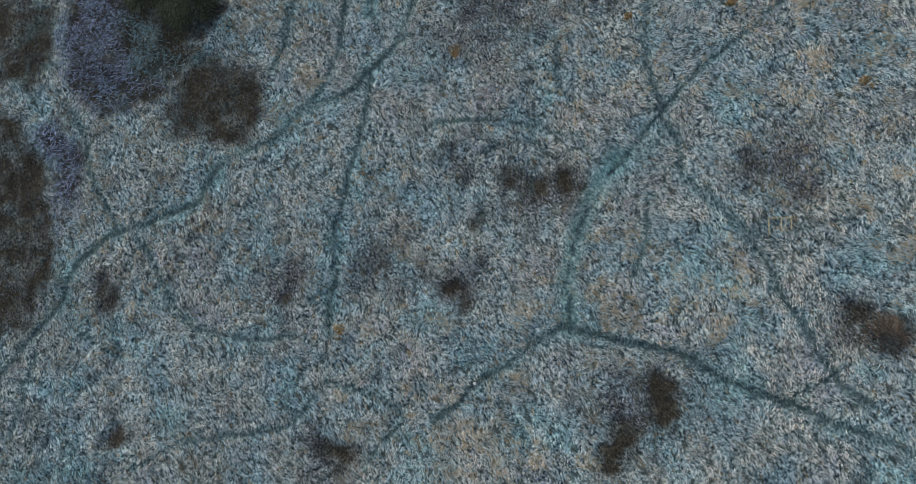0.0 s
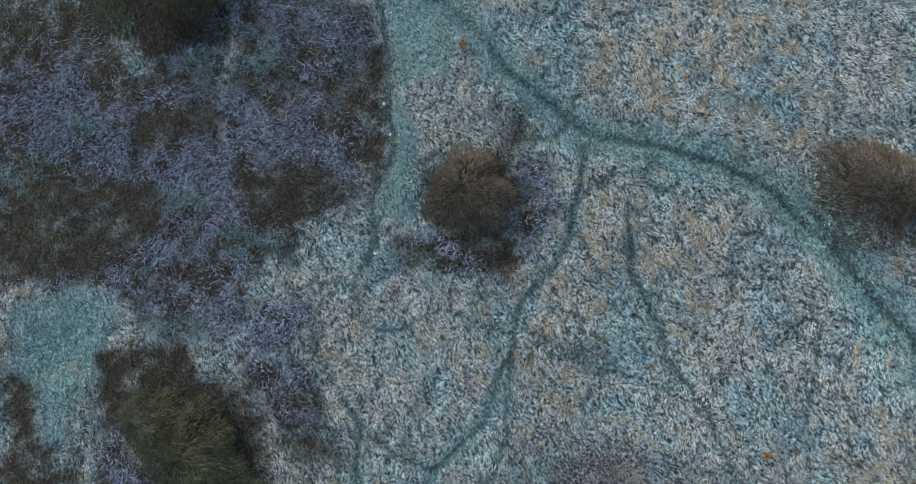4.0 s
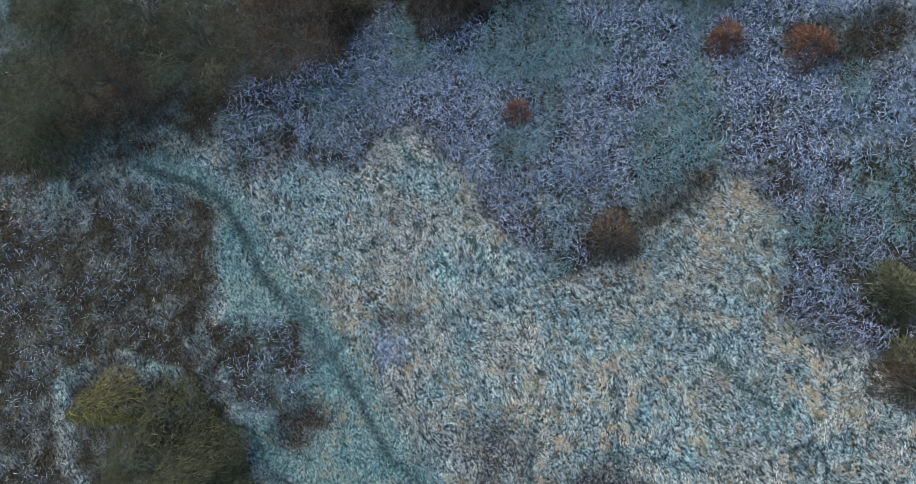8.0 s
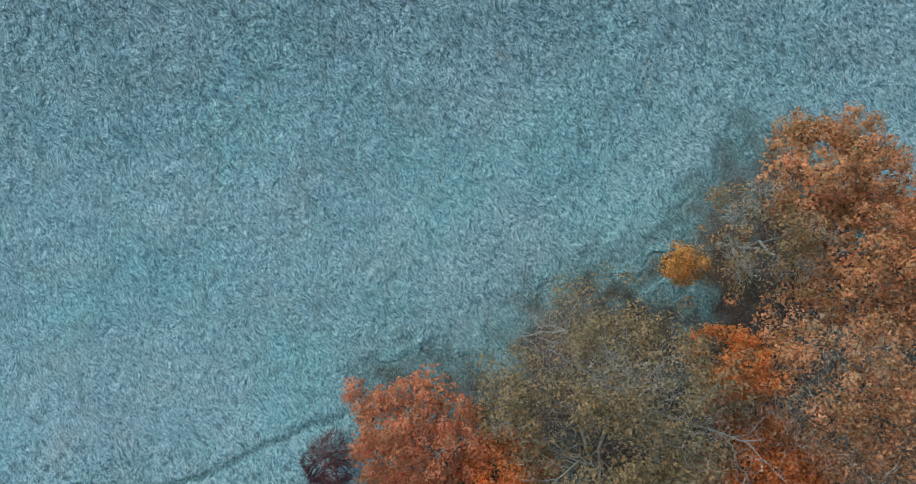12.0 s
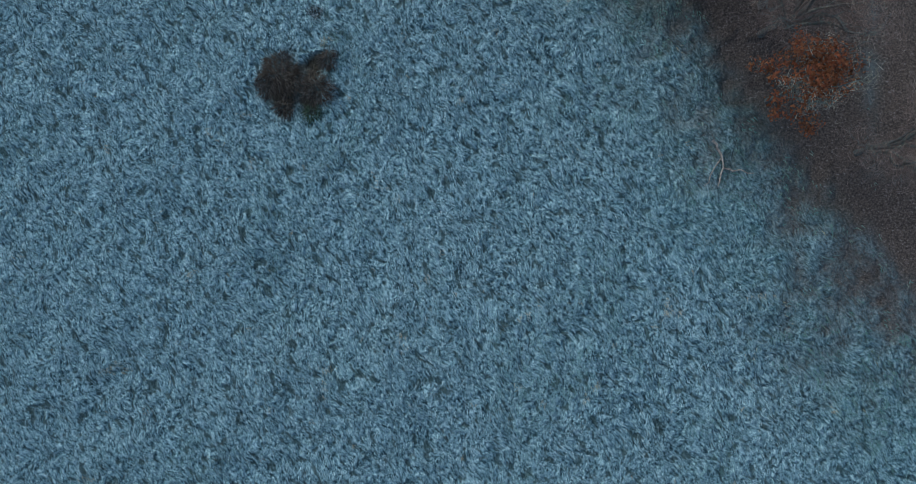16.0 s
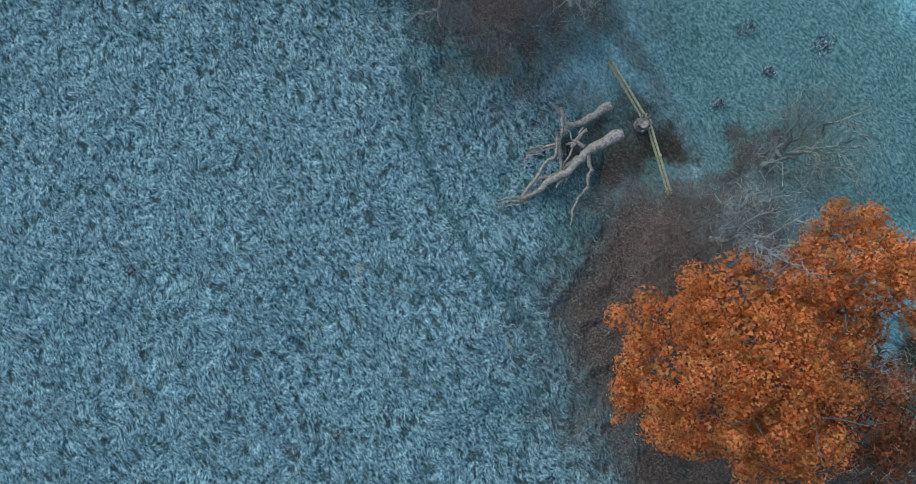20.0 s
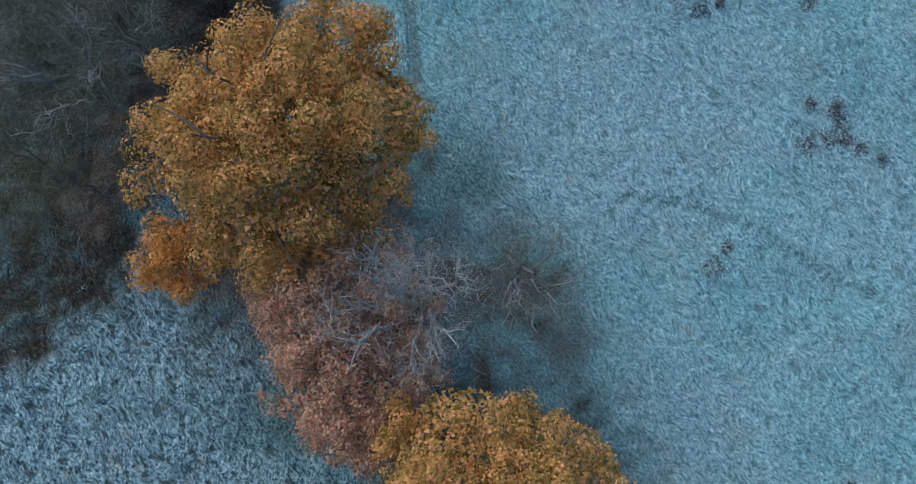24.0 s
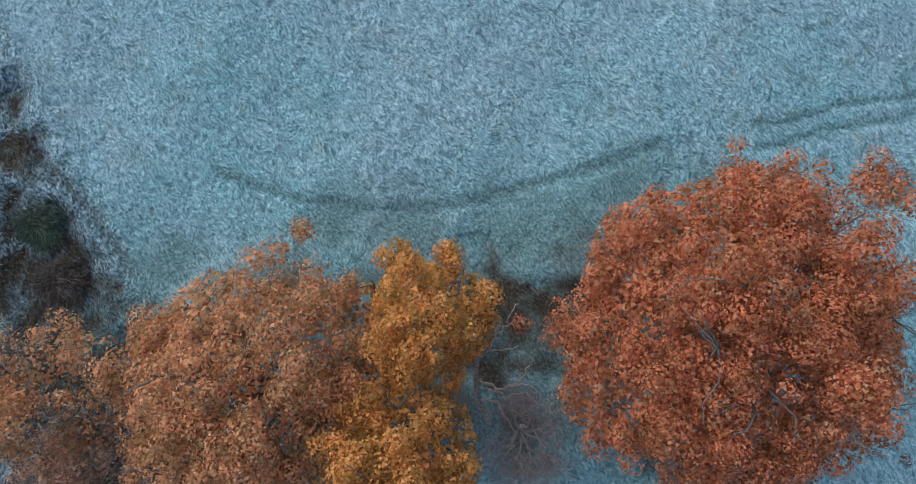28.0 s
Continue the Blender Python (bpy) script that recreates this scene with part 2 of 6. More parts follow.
LEAVES = {
    "tan": leaf_material("tan_pink_leaves", [(0.0, (0.36, 0.20, 0.13)), (0.5, (0.68, 0.41, 0.27)), (0.9, (0.80, 0.53, 0.37)), (1.0, (0.76, 0.32, 0.16))]),
    "orange": leaf_material("orange_leaves", [(0.0, (0.40, 0.11, 0.03)), (0.4, (0.74, 0.23, 0.06)), (0.8, (0.82, 0.32, 0.10)), (1.0, (0.72, 0.40, 0.15))]),
    "coral": leaf_material("coral_leaves", [(0.0, (0.40, 0.15, 0.08)), (0.4, (0.76, 0.27, 0.13)), (0.8, (0.80, 0.36, 0.19)), (1.0, (0.56, 0.38, 0.21))]),
    "red": leaf_material("red_brown_leaves", [(0.0, (0.28, 0.08, 0.035)), (0.4, (0.67, 0.225, 0.095)), (0.8, (0.77, 0.33, 0.17)), (1.0, (0.60, 0.37, 0.21))]),
    "rust": leaf_material("rust_leaves", [(0.0, (0.14, 0.05, 0.025)), (0.5, (0.33, 0.10, 0.04)), (1.0, (0.42, 0.17, 0.07))]),
    "russet": leaf_material("russet_leaves", [(0.0, (0.30, 0.14, 0.075)), (0.4, (0.75, 0.34, 0.15)), (0.8, (0.84, 0.48, 0.24)), (1.0, (0.52, 0.42, 0.26))]),
    "gold": leaf_material("golden_leaves", [(0.0, (0.36, 0.17, 0.04)), (0.5, (0.80, 0.39, 0.10)), (1.0, (0.88, 0.47, 0.17))]),
    "yellow": leaf_material("yellow_ochre_leaves", [(0.0, (0.20, 0.15, 0.04)), (0.35, (0.60, 0.36, 0.095)), (0.75, (0.85, 0.48, 0.17)), (1.0, (0.90, 0.49, 0.24))]),
    "brown": leaf_material("brown_leaves", [(0.0, (0.18, 0.12, 0.06)), (0.5, (0.43, 0.30, 0.15)), (0.8, (0.55, 0.40, 0.22)), (1.0, (0.68, 0.30, 0.12))]),
    "grey_brown": leaf_material("grey_brown_leaves", [(0.0, (0.18, 0.13, 0.07)), (0.5, (0.40, 0.30, 0.15)), (0.9, (0.52, 0.40, 0.22)), (1.0, (0.60, 0.30, 0.13))]),
}
TWIGS = {
    "grey": strand_material("grey_twigs", [(0.0, (0.042, 0.046, 0.034)), (0.6, (0.125, 0.132, 0.10)), (1.0, (0.27, 0.285, 0.245))]),
    "pale": strand_material("pale_twigs", [(0.0, (0.12, 0.11, 0.10)), (0.6, (0.30, 0.28, 0.26)), (1.0, (0.54, 0.53, 0.50))]),
    "bough": strand_material("grey_brown_twigs", [(0.0, (0.13, 0.11, 0.075)), (0.5, (0.34, 0.29, 0.21)), (1.0, (0.58, 0.53, 0.42))]),
    "olive": strand_material("olive_twigs", [(0.0, (0.032, 0.035, 0.018)), (0.6, (0.088, 0.092, 0.05)), (1.0, (0.185, 0.19, 0.12))]),
    "brown": strand_material("brown_twigs", [(0.0, (0.08, 0.05, 0.04)), (0.6, (0.18, 0.12, 0.095)), (1.0, (0.32, 0.24, 0.20))]),
    "dark_brown": strand_material("dark_brown_twigs", [(0.0, (0.03, 0.022, 0.017)), (0.6, (0.085, 0.063, 0.048)), (1.0, (0.20, 0.165, 0.135))]),
    "pink": strand_material("pinkish_twigs", [(0.0, (0.10, 0.065, 0.055)), (0.6, (0.25, 0.17, 0.145)), (1.0, (0.42, 0.33, 0.30))]),
    "umber": strand_material("dull_brown_twigs", [(0.0, (0.045, 0.036, 0.027)), (0.6, (0.12, 0.097, 0.07)), (1.0, (0.23, 0.19, 0.145))]),
    "rust": strand_material("rusty_twigs", [(0.0, (0.06, 0.03, 0.022)), (0.6, (0.16, 0.08, 0.05)), (1.0, (0.26, 0.15, 0.10))]),
    "maroon": strand_material("maroon_twigs", [(0.0, (0.035, 0.012, 0.015)), (0.6, (0.10, 0.035, 0.04)), (1.0, (0.20, 0.10, 0.10))]),
    "yellow_green": strand_material("yellow_green_sprays", [(0.0, (0.06, 0.058, 0.02)), (0.6, (0.17, 0.155, 0.055)), (1.0, (0.28, 0.25, 0.10))]),
    "dark_green": strand_material("dark_green_sprays", [(0.0, (0.015, 0.025, 0.014)), (0.6, (0.05, 0.08, 0.045)), (1.0, (0.12, 0.16, 0.10))]),
}
TWIGS["rush"] = strand_material("rush_blades", [(0.0, (0.03, 0.035, 0.035)), (0.45, (0.08, 0.09, 0.085)), (0.6, (0.34, 0.40, 0.43)), (1.0, (0.66, 0.72, 0.76))])
STONE = bark_material("pale_stone", (0.5, 0.5, 0.48), (0.78, 0.78, 0.76))
BARK = bark_material("grey_bark", (0.06, 0.055, 0.05), (0.20, 0.20, 0.18))
PALE_BARK = bark_material("pale_lichened_bark", (0.16, 0.155, 0.14), (0.42, 0.42, 0.39))
WHITE_BARK = bark_material("whitened_bark", (0.19, 0.19, 0.175), (0.46, 0.465, 0.44))
DEADWOOD = bark_material("weathered_deadwood", (0.10, 0.075, 0.06), (0.56, 0.47, 0.40))
RAILWOOD = bark_material("weathered_rail", (0.24, 0.21, 0.12), (0.52, 0.46, 0.30))


# ---- mesh tools ----


def mesh(name, verts, tris=None, quads=None, mat=None, zone=None, smooth=False, trail=None):
    """A mesh from arrays of corners and faces, with an optional colour for each corner."""
    verts = np.asarray(verts, np.float32)
    tris = np.zeros((0, 3), np.int32) if tris is None else np.asarray(tris, np.int32)
    quads = np.zeros((0, 4), np.int32) if quads is None else np.asarray(quads, np.int32)
    me = bpy.data.meshes.new(name)
    me.vertices.add(len(verts))
    me.vertices.foreach_set("co", verts.ravel())
    corners = np.concatenate([tris.ravel(), quads.ravel()])
    counts = np.concatenate([np.full(len(tris), 3, np.int32), np.full(len(quads), 4, np.int32)])
    me.loops.add(len(corners))
    me.loops.foreach_set("vertex_index", corners)
    me.polygons.add(len(counts))
    me.polygons.foreach_set("loop_start", np.concatenate([[0], np.cumsum(counts)[:-1]]).astype(np.int32))
    if smooth:
        me.polygons.foreach_set("use_smooth", np.ones(len(counts), bool))
    if zone is not None:
        a = me.color_attributes.new("zone", "FLOAT_COLOR", "POINT")
        a.data.foreach_set("color", (zone if zone.shape[1] == 4 else np.concatenate([zone, np.ones((len(zone), 1))], 1)).astype(np.float32).ravel())
    if trail is not None:
        a = me.color_attributes.new("trail", "FLOAT_COLOR", "POINT")
        a.data.foreach_set("color", trail.astype(np.float32).ravel())
    me.update(calc_edges=True)
    if mat:
        me.materials.append(mat)
    return me


def part(name, me, parent, label=""):
    ob = new(name, me)
    ob.parent = parent
    return tagged(ob, label=label)


def lattice(x, y, scale, seed):
    """Smooth value noise, 0 to 1."""
    table = np.random.default_rng(seed).random((256, 256))
    u, v = np.asarray(x) / scale + 1000, np.asarray(y) / scale + 1000
    i, j = np.floor(u).astype(int), np.floor(v).astype(int)
    u, v = u - i, v - j
    u, v = u * u * (3 - 2 * u), v * v * (3 - 2 * v)
    a, b = table[i % 256, j % 256], table[(i + 1) % 256, j % 256]
    c, d = table[i % 256, (j + 1) % 256], table[(i + 1) % 256, (j + 1) % 256]
    return (a * (1 - u) + b * u) * (1 - v) + (c * (1 - u) + d * u) * v


def step(a, b, x):
    t = np.clip((x - a) / (b - a), 0, 1)
    return t * t * (3 - 2 * t)


# ---- the plan of the land: tracks, thickets, bare patches and painted shade ----
TRACKS, PATCHES, AREAS, TREES_AT = [], {}, {}, []


def track(width, kind, *points):
    TRACKS.append((width, kind, np.array(points)))


def patches(kind, rows):
    PATCHES.setdefault(kind, []).extend(rows)


def area(kind, *corners):
    AREAS.setdefault(kind, []).append(np.array(corners))


track(0.5, "sheep", (-28.4, -20.3), (-25.8, -17.3), (-23.7, -14.8), (-22.9, -12.2), (-20.3, -10.1), (-17.1, -9.3), (-13.5, -7.9), (-12.2, -5.5), (-10.9, -4.5), (-7.9, -3.3), (-5.7, -1.2), (-2.3, -0.1), (-0.1, 2.2), (1.5, 3.9), (2.2, 6.5))
track(0.36, "sheep", (-7.3, 7.6), (-7.4, 4.0), (-8.3, 1.8))
track(0.36, "sheep", (-2.9, 7.3), (-3.2, 3.3), (-4.4, 0.3), (-5.7, -1.2))
track(0.36, "sheep", (-0.8, 0.9), (-1.1, -2.1), (-2.1, -5.8), (-2.5, -7.9), (-3.3, -9.6), (-3.2, -13.7), (-3.6, -16.9))
track(0.36, "sheep", (-17.9, -10.6), (-16.4, -13.1), (-15.3, -15.2), (-13.4, -17.1), (-9.5, -17.7), (-6.1, -17.5))
track(0.36, "sheep", (-23.8, -0.6), (-22.6, -3.4), (-21.7, -6.6), (-20.1, -9.4))
track(0.45, "sheep", (18.5, 5.7), (18.3, 1.2), (19.1, -2.3), (20.2, -4.6), (20.3, -6.9), (22.2, -8.6), (23.9, -10.5), (25.2, -12.8), (26.4, -15.4), (27.7, -17.5), (28.9, -20.0), (30.8, -21.4))
track(0.3, "sheep", (25.3, 3.2), (22.3, 0.9), (19.9, -1.8), (17.5, -4.5), (15.6, -6.8))
track(1.1, "green", (16.4, -5.6), (14.4, -8.0), (13.4, -11.1), (12.7, -14.2), (12.9, -16.8))
track(0.26, "sheep", (14.4, -8.0), (13.4, -11.1), (12.7, -14.2), (12.9, -16.8))
track(0.6, "sheep", (12.3, -16.8), (15.6, -17.6), (19.3, -18.3), (22.7, -20.1), (26.1, -21.5), (29.0, -22.8), (33.1, -24.1))
track(0.45, "sheep", (12.3, -16.8), (10.4, -18.0), (8.5, -19.5), (6.7, -20.5), (5.7, -21.8), (3.8, -23.0))
track(0.26, "sheep", (3.3, -2.9), (7.4, -2.6), (11.0, -3.2), (13.7, -4.1), (14.5, -5.6))
track(0.26, "sheep", (18.2, -8.4), (17.7, -11.5), (17.1, -13.4))
track(0.26, "sheep", (-17.3, -26.6), (-14.3, -24.9), (-10.1, -24.3), (-6.3, -23.6), (-4.3, -21.6))
track(0.26, "sheep", (-0.9, -26.1), (1.8, -23.0), (0.2, -21.5), (-3.5, -20.4))
track(0.26, "sheep", (-27.5, -25.3), (-26.3, -22.0), (-25.7, -18.6))
track(0.26, "sheep", (25.4, -21.8), (29.2, -19.6))
track(0.26, "sheep", (8.1, -21.8), (9.9, -23.6))
track(0.26, "sheep", (-23.0, -16.9), (-20.6, -18.2), (-18.7, -19.0))
track(0.45, "sheep", (8.5, 24.0), (7.3, 21.9), (5.2, 19.5), (4.5, 17.0), (4.1, 14.5), (3.9, 11.2), (3.4, 8.8), (2.4, 6.8))
track(0.3, "sheep", (4.5, 17.0), (3.5, 14.5), (2.6, 11.7), (0.6, 9.7), (-1.1, 8.3), (-3.6, 9.4), (-5.3, 10.6))
track(0.8, "green", (3.5, 14.5), (2.6, 11.7), (0.6, 9.7), (-1.1, 8.3), (-0.9, 5.7))
track(0.26, "sheep", (-1.1, 8.3), (-0.9, 5.7), (-0.1, 3.7))
track(0.4, "sheep", (-9.6, 19.3), (-8.8, 15.8), (-7.0, 12.8), (-5.9, 11.1), (-6.5, 7.8), (-7.1, 5.7))
track(0.26, "sheep", (-6.3, 20.1), (-5.4, 17.8), (-3.2, 17.7), (-0.3, 19.1), (2.7, 17.9), (4.3, 17.4))
track(0.26, "sheep", (4.7, 18.0), (7.1, 16.7), (9.5, 15.5), (11.5, 14.6), (14.9, 13.7))
track(0.26, "sheep", (24.1, 17.8), (23.5, 14.2), (22.6, 11.1))
track(0.26, "sheep", (-2.7, 6.9), (-2.9, 4.5), (-4.3, 0.9))
track(0.26, "sheep", (-5.5, 25.8), (-5.0, 24.0), (-6.7, 20.1))
track(0.42, "sheep", (12.4, 23.8), (12.5, 21.2), (13.9, 18.2), (14.6, 15.3), (16.7, 12.5), (17.9, 9.3), (18.3, 5.8), (18.4, 4.0))
track(0.26, "sheep", (21.9, 0.6), (25.3, 3.2), (28.9, 5.9))
track(2.2, "green", (-13.6, 56.4), (-12.3, 53.7), (-9.8, 50.1), (-7.9, 46.4), (-4.0, 43.4), (-0.1, 41.0), (2.3, 38.9), (4.5, 35.7), (7.5, 32.9), (10.4, 30.8), (14.8, 29.8), (19.0, 28.2), (21.7, 26.4), (24.0, 23.9), (26.2, 21.5))
track(0.6, "sheep", (-13.6, 56.4), (-12.3, 53.7), (-9.8, 50.1), (-7.9, 46.4), (-4.0, 43.4), (-0.1, 41.0), (2.3, 38.9), (4.5, 35.7), (7.5, 32.9), (10.4, 30.8), (14.8, 29.8), (19.0, 28.2), (21.7, 26.4), (24.0, 23.9), (26.2, 21.5))
track(2.2, "green", (23.2, 26.4), (25.3, 23.8), (26.2, 20.9), (27.9, 18.8), (29.8, 16.3), (30.6, 13.6), (31.7, 11.3), (32.7, 9.4))
track(0.6, "sheep", (24.3, 25.1), (25.9, 21.7), (27.5, 19.2), (29.5, 16.7), (30.3, 14.0), (31.7, 11.3), (32.7, 9.4))
track(0.75, "sheep", (-25.9, 67.7), (-24.2, 65.6), (-21.3, 64.7), (-18.9, 63.2), (-17.3, 60.7), (-16.5, 58.7), (-14.9, 56.8), (-13.0, 54.9), (-11.4, 52.6), (-10.3, 51.0))
track(1.5, "green", (-23.8, 66.4), (-20.9, 65.1), (-18.1, 63.4), (-16.5, 59.5), (-14.1, 56.8), (-11.8, 54.1), (-10.3, 51.0), (-8.9, 47.9))
track(0.5, "sheep", (-18.8, 48.9), (-17.0, 48.4), (-15.7, 45.7), (-13.2, 44.0), (-10.6, 43.4), (-8.5, 44.2), (-7.3, 44.9))
track(0.5, "sheep", (-5.3, 42.8), (-4.5, 40.7), (-4.1, 37.1), (-4.0, 33.9), (-3.6, 30.8), (-4.5, 28.1), (-5.3, 26.6), (-4.7, 23.9), (-5.5, 22.0))
track(0.5, "sheep", (9.7, 30.2), (9.1, 26.5), (8.2, 23.5), (7.2, 21.4))
track(0.5, "sheep", (-22.1, 22.0), (-19.7, 24.3), (-16.8, 24.8), (-14.7, 24.5), (-11.5, 23.2), (-10.7, 22.4))
track(0.26, "sheep", (12.2, 26.1), (12.2, 21.4))
track(0.26, "sheep", (1.4, 49.9), (0.9, 45.8), (0.6, 42.6))
track(0.26, "sheep", (9.8, 35.2), (9.0, 32.9))
track(0.26, "sheep", (16.9, 41.9), (19.5, 42.4), (22.2, 43.0))
track(0.26, "sheep", (12.5, 52.1), (14.7, 49.6))
track(0.3, "sheep", (-2.6, 60.6), (-1.2, 58.3), (-0.9, 57.6))
track(0.3, "sheep", (12.4, 52.7), (14.3, 50.6), (15.9, 49.2))
track(0.3, "sheep", (-7.0, 67.2), (-6.3, 65.6), (-4.8, 64.8))
track(0.3, "rut", (-26.8, 84.1), (-20, 86.4), (-15.9, 88.4), (-12.9, 89.3))
track(0.6, "rut", (-25, 79.9), (-23.1, 80.8), (-18.6, 82.3), (-15.6, 83.2))
track(0.9, "mud", (-3.2, 188), (-2, 186), (-0.9, 184), (0.8, 180.1))
track(0.3, "rut", (8.2, 252.9), (4.5, 252.6), (-0.2, 252))
track(0.3, "rut", (8.4, 254), (3.8, 253.6), (-0.3, 253.2))
patches("hollow", [(16.4, -22.0, 2.6), (5.8, -14.1, 1.8), (30.1, -16.8, 1.8), (-3.3, -25.8, 1.8), (-19.9, -14.6, 1.2), (-18.4, -23.9, 1.3), (0.1, -12.5, 2.2), (-6.6, -14.5, 2.0), (11.7, -7.9, 2.2), (5.6, -6.0, 1.2), (8.2, 6.4, 4.3), (15.8, 7.1, 2.3), (26.3, -6.7, 2.6), (10.2, -7.5, 2.3), (-1.5, 46.7, 2.3), (4.9, 44.6, 1.9), (-7.4, 54.3, 1.0), (-13.8, 48.6, 1.7), (-13.6, 49.0, 1.7)])
patches("wood", [(-32.3, 234.4, 1.8), (-30.2, 230.9, 1.8), (-27.8, 227.5, 1.7), (-26.4, 224.8, 2.1), (-23.8, 221.8, 2.4), (-22.1, 219.9, 2.4), (-16.7, 244.8, 2.1), (-14.2, 244.8, 2.7), (-11.7, 244.4, 2.6), (-10.1, 245.3, 1.7), (-15.3, 242.6, 1.7), (-12.9, 242.2, 1.5), (-6.3, 84.6, 4.2), (-1.3, 87.5, 4.2), (3.7, 86.3, 4.1), (8.8, 87.8, 4.5), (13.8, 91.0, 5.2), (18.8, 94.1, 5.1), (2.3, 92.2, 4.9), (12.5, 96.8, 4.5), (-8.6, 80.5, 4.2), (-37.1, 229.8, 5.4), (-38.2, 221.8, 5.3), (-32.4, 224.4, 3.2)])
patches("wood", [(-36.2, 215.3, 5.2), (-31.1, 219.5, 3.1), (-39.3, 211.5, 4.1), (-38.0, 241.8, 5.4), (-36.8, 233.4, 5.3), (-35.5, 227.0, 5.2), (-39.1, 247.0, 3.6), (-36.3, 217.0, 3.2), (-41.1, 256.7, 1.8), (-41.1, 249.4, 2.9), (-32.1, 69.0, 4.5), (-27.0, 70.4, 4.9), (-21.6, 71.7, 4.4), (-17.8, 73.8, 3.6), (-14.1, 76.2, 4.4), (-9.7, 77.1, 4.3), (-5.3, 77.3, 3.9), (-1.0, 78.2, 4.3), (3.3, 80.5, 3.5), (7.4, 82.1, 3.5), (11.9, 83.3, 3.0), (17.0, 84.7, 3.4), (-30.7, 72.8, 6.7), (-24.3, 73.3, 6.6)])
patches("wood", [(-17.3, 73.7, 6.1), (-11.7, 74.2, 3.9), (-33.2, 68.0, 3.5)])
patches("gorse", [(-18.5, 147.1, 1.9), (-16.4, 147.8, 1.0), (-17.2, 146.0, 1.0)])
patches("rush", [(-24.0, 157.4, 2.4), (-26.6, 155.9, 1.7), (-20.5, 160.0, 2.0), (-16.3, 163.0, 2.6), (-19.7, 160.6, 2.3), (-24.5, 156.8, 2.0), (-27.3, 154.9, 1.3), (5.2, 215.0, 1.5), (4.3, 225.6, 1.8), (4.7, 215.6, 1.3), (4.3, 224.9, 1.8), (4.7, 231.5, 1.2), (-17.9, 167.3, 1.9)])
# shade under the fallen tree painted dark green; then unfrosted green beside crowns
patches("green_and_shade", [(-4.1, 182.3, 1.7), (-3.2, 180.6, 1.7), (-2.2, 182.8, 1.3), (-3.9, 180.1, 1.7), (-2.6, 181.0, 1.6), (-1.8, 179.4, 1.9), (-6.0, 177.1, 1.6), (-2.7, 184.2, 0.9), (-8.1, 250.4, 2.2), (-13.1, 248.8, 2.5), (-19.4, 248.9, 2.5), (-23.7, 251.0, 1.9), (-10.0, 248.4, 2.2), (-33.1, 249.4, 1.9), (-12.0, 239.5, 2.8), (-16.9, 238.8, 1.9), (-10.9, 209.4, 2.1), (-9.7, 206.5, 2.1), (-25.5, 202.5, 1.9)])
patches("green_and_shade", [(-25.0, 197.4, 1.6), (-14.1, 214.9, 2.1), (-38.7, 212.7, 3.8)])
patches("sward", [(5.2, 148.0, 3.7), (9.6, 139.4, 3.6), (11.5, 133.0, 3.0), (13.8, 127.7, 2.9), (2.2, 184.4, 4.1), (7.4, 185.3, 4.7), (10.1, 180.8, 3.7), (5.0, 179.5, 3.1), (5.1, 139.2, 3.1), (11.5, 133.1, 3.0), (15.5, 127.9, 3.0), (4.0, 144.0, 2.7), (8.5, 136.4, 3.0), (13.0, 130.4, 2.6), (-3.6, 157.2, 2.0), (0.4, 152.0, 2.3), (5.4, 144.3, 2.6), (9.8, 139.0, 2.2), (-9.3, 166.9, 1.9), (-5.8, 158.1, 1.9), (-1.9, 153.8, 1.9), (-12.6, 184.8, 1.6), (-9.7, 178.1, 1.9), (-8.0, 173.9, 1.9)])
area("dark", (-14.0, 3.0), (-11.3, 3.3), (-8.5, 2.2), (-8.8, -1.7), (-9.2, -3.5), (-11.9, -3.8), (-14.7, -2.8), (-16.6, -1.4), (-15.8, 0.8))
area("dark", (-30.3, -0.3), (-27.1, -2.3), (-25.7, -5.1), (-25.0, -10.0), (-24.0, -13.5), (-25.9, -16.9), (-28.6, -18.0), (-32.5, -18.0), (-34.4, -0.1))
area("dark", (-16.2, 7.8), (-11.9, 7.5), (-13.2, 4.8), (-14.5, 3.0), (-16.5, 4.1))
area("dark", (-31.2, 8.8), (-26.1, 8.5), (-25.2, 4.1), (-27.4, 0.9), (-30.5, 1.6))
area("bramble", (-25.6, 9.4), (-16.7, 8.7), (-14.5, 2.6), (-17.1, -0.7), (-21.9, -0.9), (-25.0, 2.2))
area("bramble", (-27.2, -1.8), (-24.8, -1.0), (-23.1, -3.8), (-24.0, -10.9), (-25.6, -5.5))
area("dark", (-25.3, 16.4), (-18.8, 17.1), (-16.8, 14.8), (-13.2, 14.2), (-12.6, 9.5), (-13.3, 5.4), (-16.4, 4.2), (-18.2, 6.3), (-21.5, 8.4), (-24.9, 10.7), (-25.6, 14.2))
area("dark", (-12.2, 11.2), (-8.7, 11.1), (-6.5, 9.0), (-7.8, 7.8), (-10.8, 8.7), (-12.6, 9.5))
area("dark", (-33.1, 16.3), (-31.0, 14.8), (-29.7, 10.8), (-28.1, 8.5), (-28.8, 5.5), (-31.9, 3.0))
